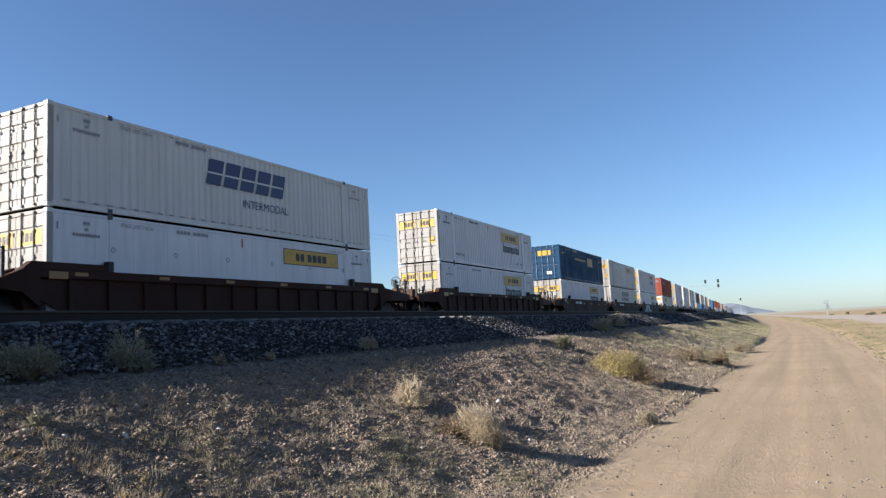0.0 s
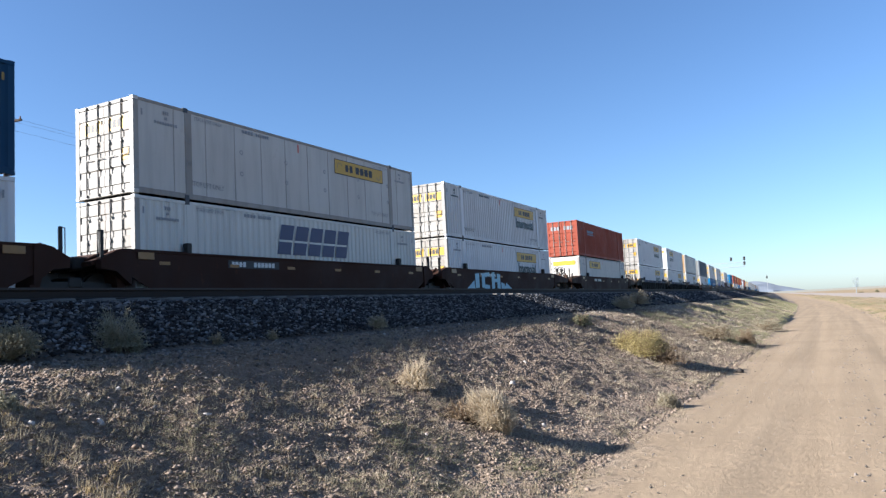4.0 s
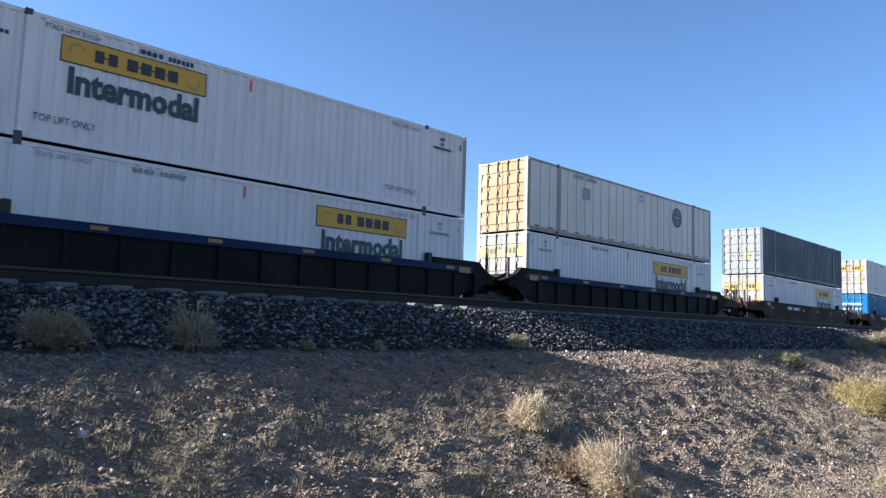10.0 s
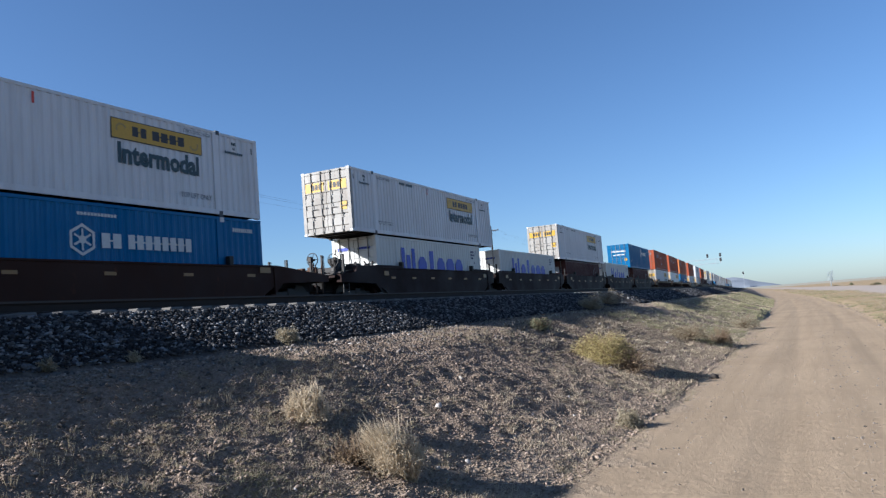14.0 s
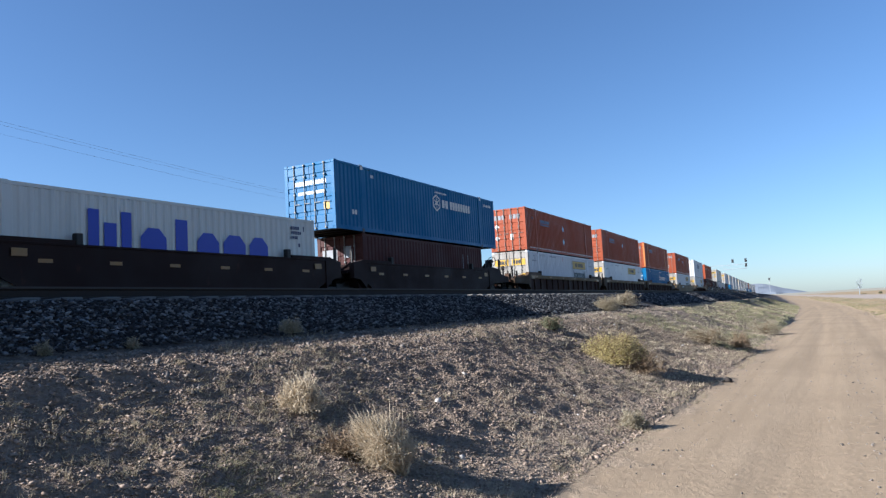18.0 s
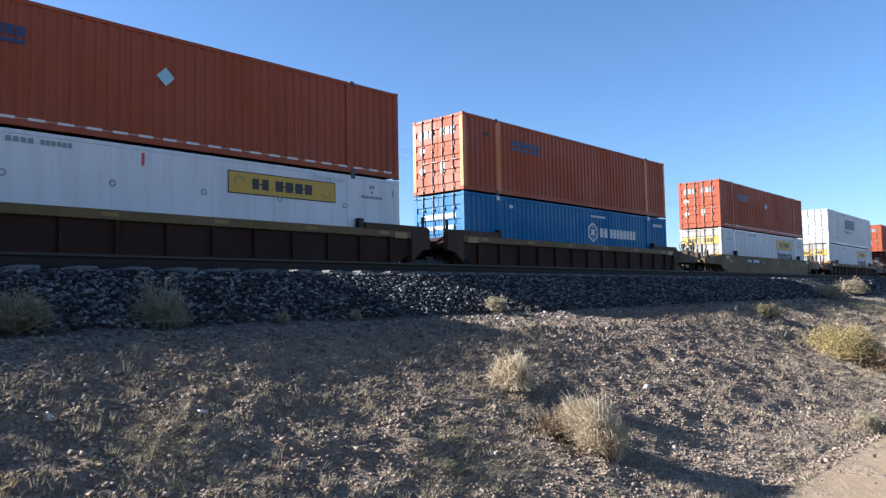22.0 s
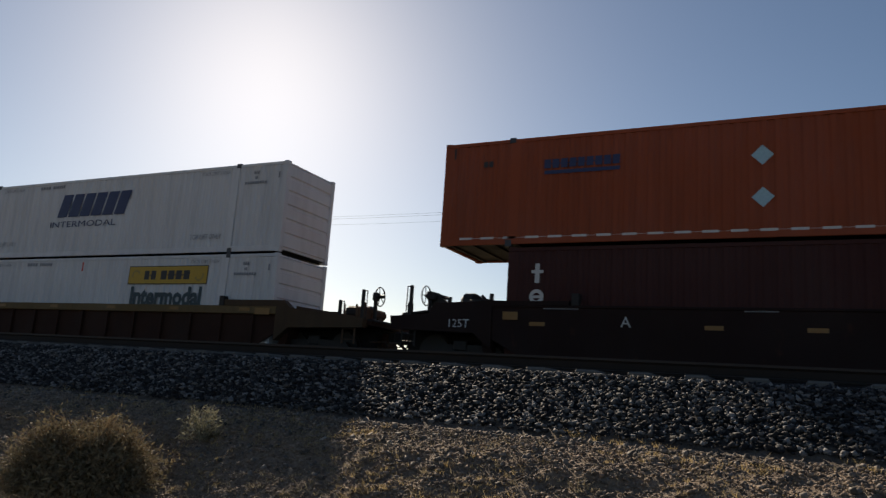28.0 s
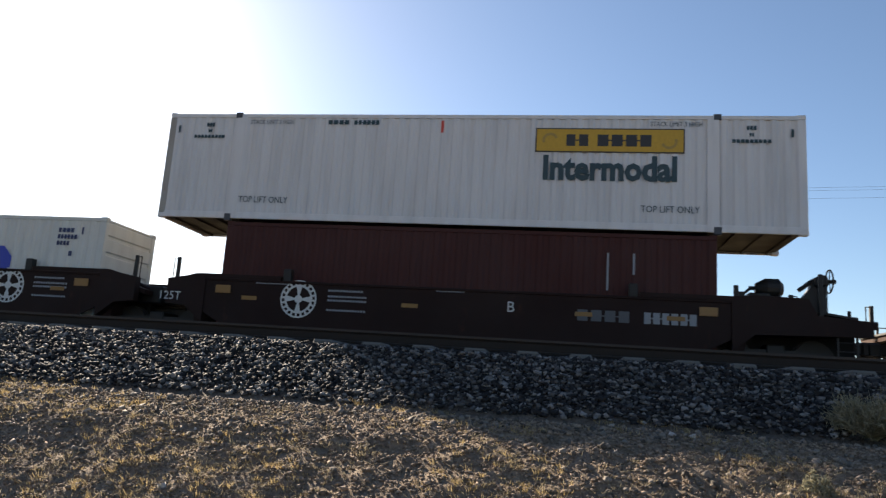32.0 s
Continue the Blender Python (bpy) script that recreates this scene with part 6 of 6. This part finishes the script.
def utility_pole(y):
    root = thing("utility_pole", "weathered wooden utility pole with a crossarm", "utility pole", "poles along the railway")
    part("post", cached(("pole_post",), lambda: Build().tube((0, 0, -0.5), (0, 0, POLE_H), 0.19, 12, 0.12)), POLEWOOD, root)
    part("crossarm", cached(("crossarm",), lambda: Build().box(-1.25, -0.06, POLE_H - 0.75, 1.25, 0.06, POLE_H - 0.62, 0.01)), POLEWOOD, root)
    part("brace", cached(("pole_brace",), lambda: Build().tube((-0.7, -0.07, POLE_H - 0.7), (0, -0.1, POLE_H - 1.3), 0.02, 6).tube((0.7, -0.07, POLE_H - 0.7), (0, -0.1, POLE_H - 1.3), 0.02, 6)), STEEL, root)
    for x in (-1.15, -0.55, 0.55, 1.15):
        part("insulator", cached(("insulator", x), lambda: Build().tube((x, 0, POLE_H - 0.62), (x, 0, POLE_H - 0.45), 0.05, 8, 0.035)), INSUL, root)
    root.matrix_basis = pose(POLE_X + bend(y), y, float(ground_height(POLE_X + bend(y), y)), 0, 0, 8)
    return root


for k in range(-2, 6):
    utility_pole(POLE_Y0 + k * POLE_STEP)
for x in (-1.15, 0.55, 1.15):
    b = Build()
    for k in range(-2, 5):
        y0 = POLE_Y0 + k * POLE_STEP
        pts = [(POLE_X + x + bend(y0) * (1 - i / 10) + bend(y0 + POLE_STEP) * i / 10, y0 + POLE_STEP * i / 10, POLE_H + 0.05 - 1.1 * 4 * (i / 10) * (1 - i / 10)) for i in range(11)]
        for p, q in zip(pts, pts[1:]):
            b.tube(p, q, 0.006, 4)
    w = new("power_line", b.mesh("power_line"))
    w.data.materials.append(WIREMAT)
    tagged(w, "thin sagging wire strung between the poles", "cable")


def signal_bridge(y):
    root = thing("signal_gantry", "steel cantilever gantry with dark railway signal heads", "railway signal")
    part("mast", Build().tube((-36.5, 0, 0), (-36.5, 0, 12.0), 0.2, 10).mesh("mast"), GANTRY, root)
    b = Build()
    for z in (9.9, 11.2):
        b.tube((-36.5, 0, z), (-24.4, 0, z), 0.06, 6)
    for k in range(12):
        x = -36.5 + k
        b.tube((x, 0, 9.9 + 1.3 * (k % 2)), (x + 1, 0, 11.2 - 1.3 * (k % 2)), 0.03, 4)
    part("arm", b.mesh("arm"), GANTRY, root)
    for x, z in ((-28.2, 12.3), (-24.6, 12.3), (-24.6, 10.9)):
        h = part("signal_head", Build().box(x - 0.3, -0.12, z - 0.52, x + 0.3, 0.12, z + 0.52, 0.1).mesh("signal_head"), BLACK, root, "black signal head")
        for d in (0.25, -0.25):
            part("hood", Build().tube((x, -0.12, z + d), (x, -0.4, z + d), 0.14, 10).mesh("hood"), BLACK, h)
        part("bracket", Build().box(x - 0.05, 0.1, z - 0.9, x + 0.05, 0.2, z + 0.2, 0.01).mesh("bracket"), GANTRY, root)
    root.matrix_basis = pose(0, y, 0.0)


GANTRY = paint("grey_gantry_steel", (0.26, 0.28, 0.3), 0.55, 0.2)
signal_bridge(230.0)
far_signal = thing("signal_mast", "single dark railway signal on a mast far down the line", "railway signal")
part("mast", Build().tube((0, 0, 0), (0, 0, 8.6), 0.07, 8).mesh("mast"), GANTRY, far_signal)
part("signal_head", Build().box(-0.4, -0.15, 8.5, 0.4, 0.15, 9.8, 0.1).mesh("signal_head"), BLACK, far_signal)
far_signal.matrix_basis = pose(-32.8, 400, 0.6)


# blue-grey for the far tree's leaves and trunk, with air haze mixed in
HAZELEAF = foliage("haze_tinted_leaf", (0.27, 0.31, 0.33), (0.36, 0.4, 0.42), 0.85, 0.3)


def small_tree(x, y):
    root = thing("desert_tree", "small sparse tree standing alone on the flat", "tree")
    b = Build().tube((0, 0, -0.2), (0.05, 0, 3.2), 0.12, 8, 0.07)
    r = random.Random(4)
    tips = []
    for k in range(14):
        a, e = r.random() * 6.28, -1.0 + 2.4 * r.random()
        tip = (math.cos(a) * 0.95 * math.cos(e), math.sin(a) * 0.95 * math.cos(e), 3.3 + 1.5 * math.sin(e))
        b.tube((0.05, 0, 1.6 + 1.2 * r.random()), tip, 0.04, 5, 0.012)
        tips.append(tip)
    part("trunk", b.mesh("trunk"), HAZELEAF, root)
    g = np.random.default_rng(3)
    p = np.repeat(np.array(tips), 26, 0) + g.normal(size=(14 * 26, 3)) * 0.3
    d, e = g.normal(size=p.shape) * 0.07, g.normal(size=p.shape) * 0.05
    crown = raw_mesh("crown", "", "", np.stack([p - d, p + e, p + d, p - e], 1).reshape(-1, 3), np.arange(len(p) * 4).reshape(-1, 4), HAZELEAF, kind="")
    crown.parent = root
    root.matrix_basis = pose(x, y, float(ground_height(x, y)))


small_tree(3.9, 265.0)

# air haze over the distance is painted into these two pale colours
HAZE = plain("haze_tinted_hill", (0.175, 0.2, 0.235), 1.0, 0, 0.1)
HAZEDARK = plain("haze_tinted_scrub", (0.27, 0.25, 0.19), 1.0, 0, 0.3)


def ridge(name, label, az0, az1, dist, height, seed, material, skew=0.5):
    """A far range of hills as a solid row of peaks."""
    n = 90
    v, f = [], []
    for k in range(n + 1):
        s = k / n
        a = radians(az0 + (az1 - az0) * s)
        env = math.sin(math.pi * s ** skew) ** 0.8
        h = height * env * (0.8 + 0.6 * float(waves(k * 1.0, 0.3, 22, seed)) + 0.22 * float(waves(k * 1.0, 7.3, 8, seed)) + 0.06 * float(waves(k * 1.0, 3.3, 3, seed)))
        for q in range(7):
            f0 = q / 5.0
            r = dist - 400 + 80 * q + 90 * float(waves(k * 1.0, q * 5.3, 4, seed + q))
            z = max(h, 0.5) * (f0 ** 0.8 if q < 6 else 0.4) * (1 + (0.25 * float(waves(k * 1.0, q * 3.1, 5, seed + 20 + q)) if 0 < q < 5 else 0))
            v.append((math.sin(a) * r, math.cos(a) * r, (min(z, h) if q < 6 else h * 0.3) - 3 * (q == 0)))
    for k in range(n):
        for j in range(6):
            f.append((7 * k + j, 7 * k + 7 + j, 7 * k + 8 + j, 7 * k + 1 + j))
    b = Build().add(v, f)
    ob = new(name, b.mesh(name))
    ob.data.materials.append(material)
    return tagged(ob, label, "mountain", kind="structure")


ridge("backdrop_mountain", "haze-tinted blue mountain on the horizon", -17, -2.0, 2900, 50, 3, HAZE, 1.25)
ridge("backdrop_hills", "low haze-tinted hills along the horizon", -4, 40, 3200, 9, 8, HAZE, 0.9)
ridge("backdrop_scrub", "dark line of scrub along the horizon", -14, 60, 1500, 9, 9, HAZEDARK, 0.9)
ridge("backdrop_hills_west", "low haze-tinted hills behind the railway", -170, -8, 3000, 20, 12, HAZE, 1.0)


assemble()
motions()
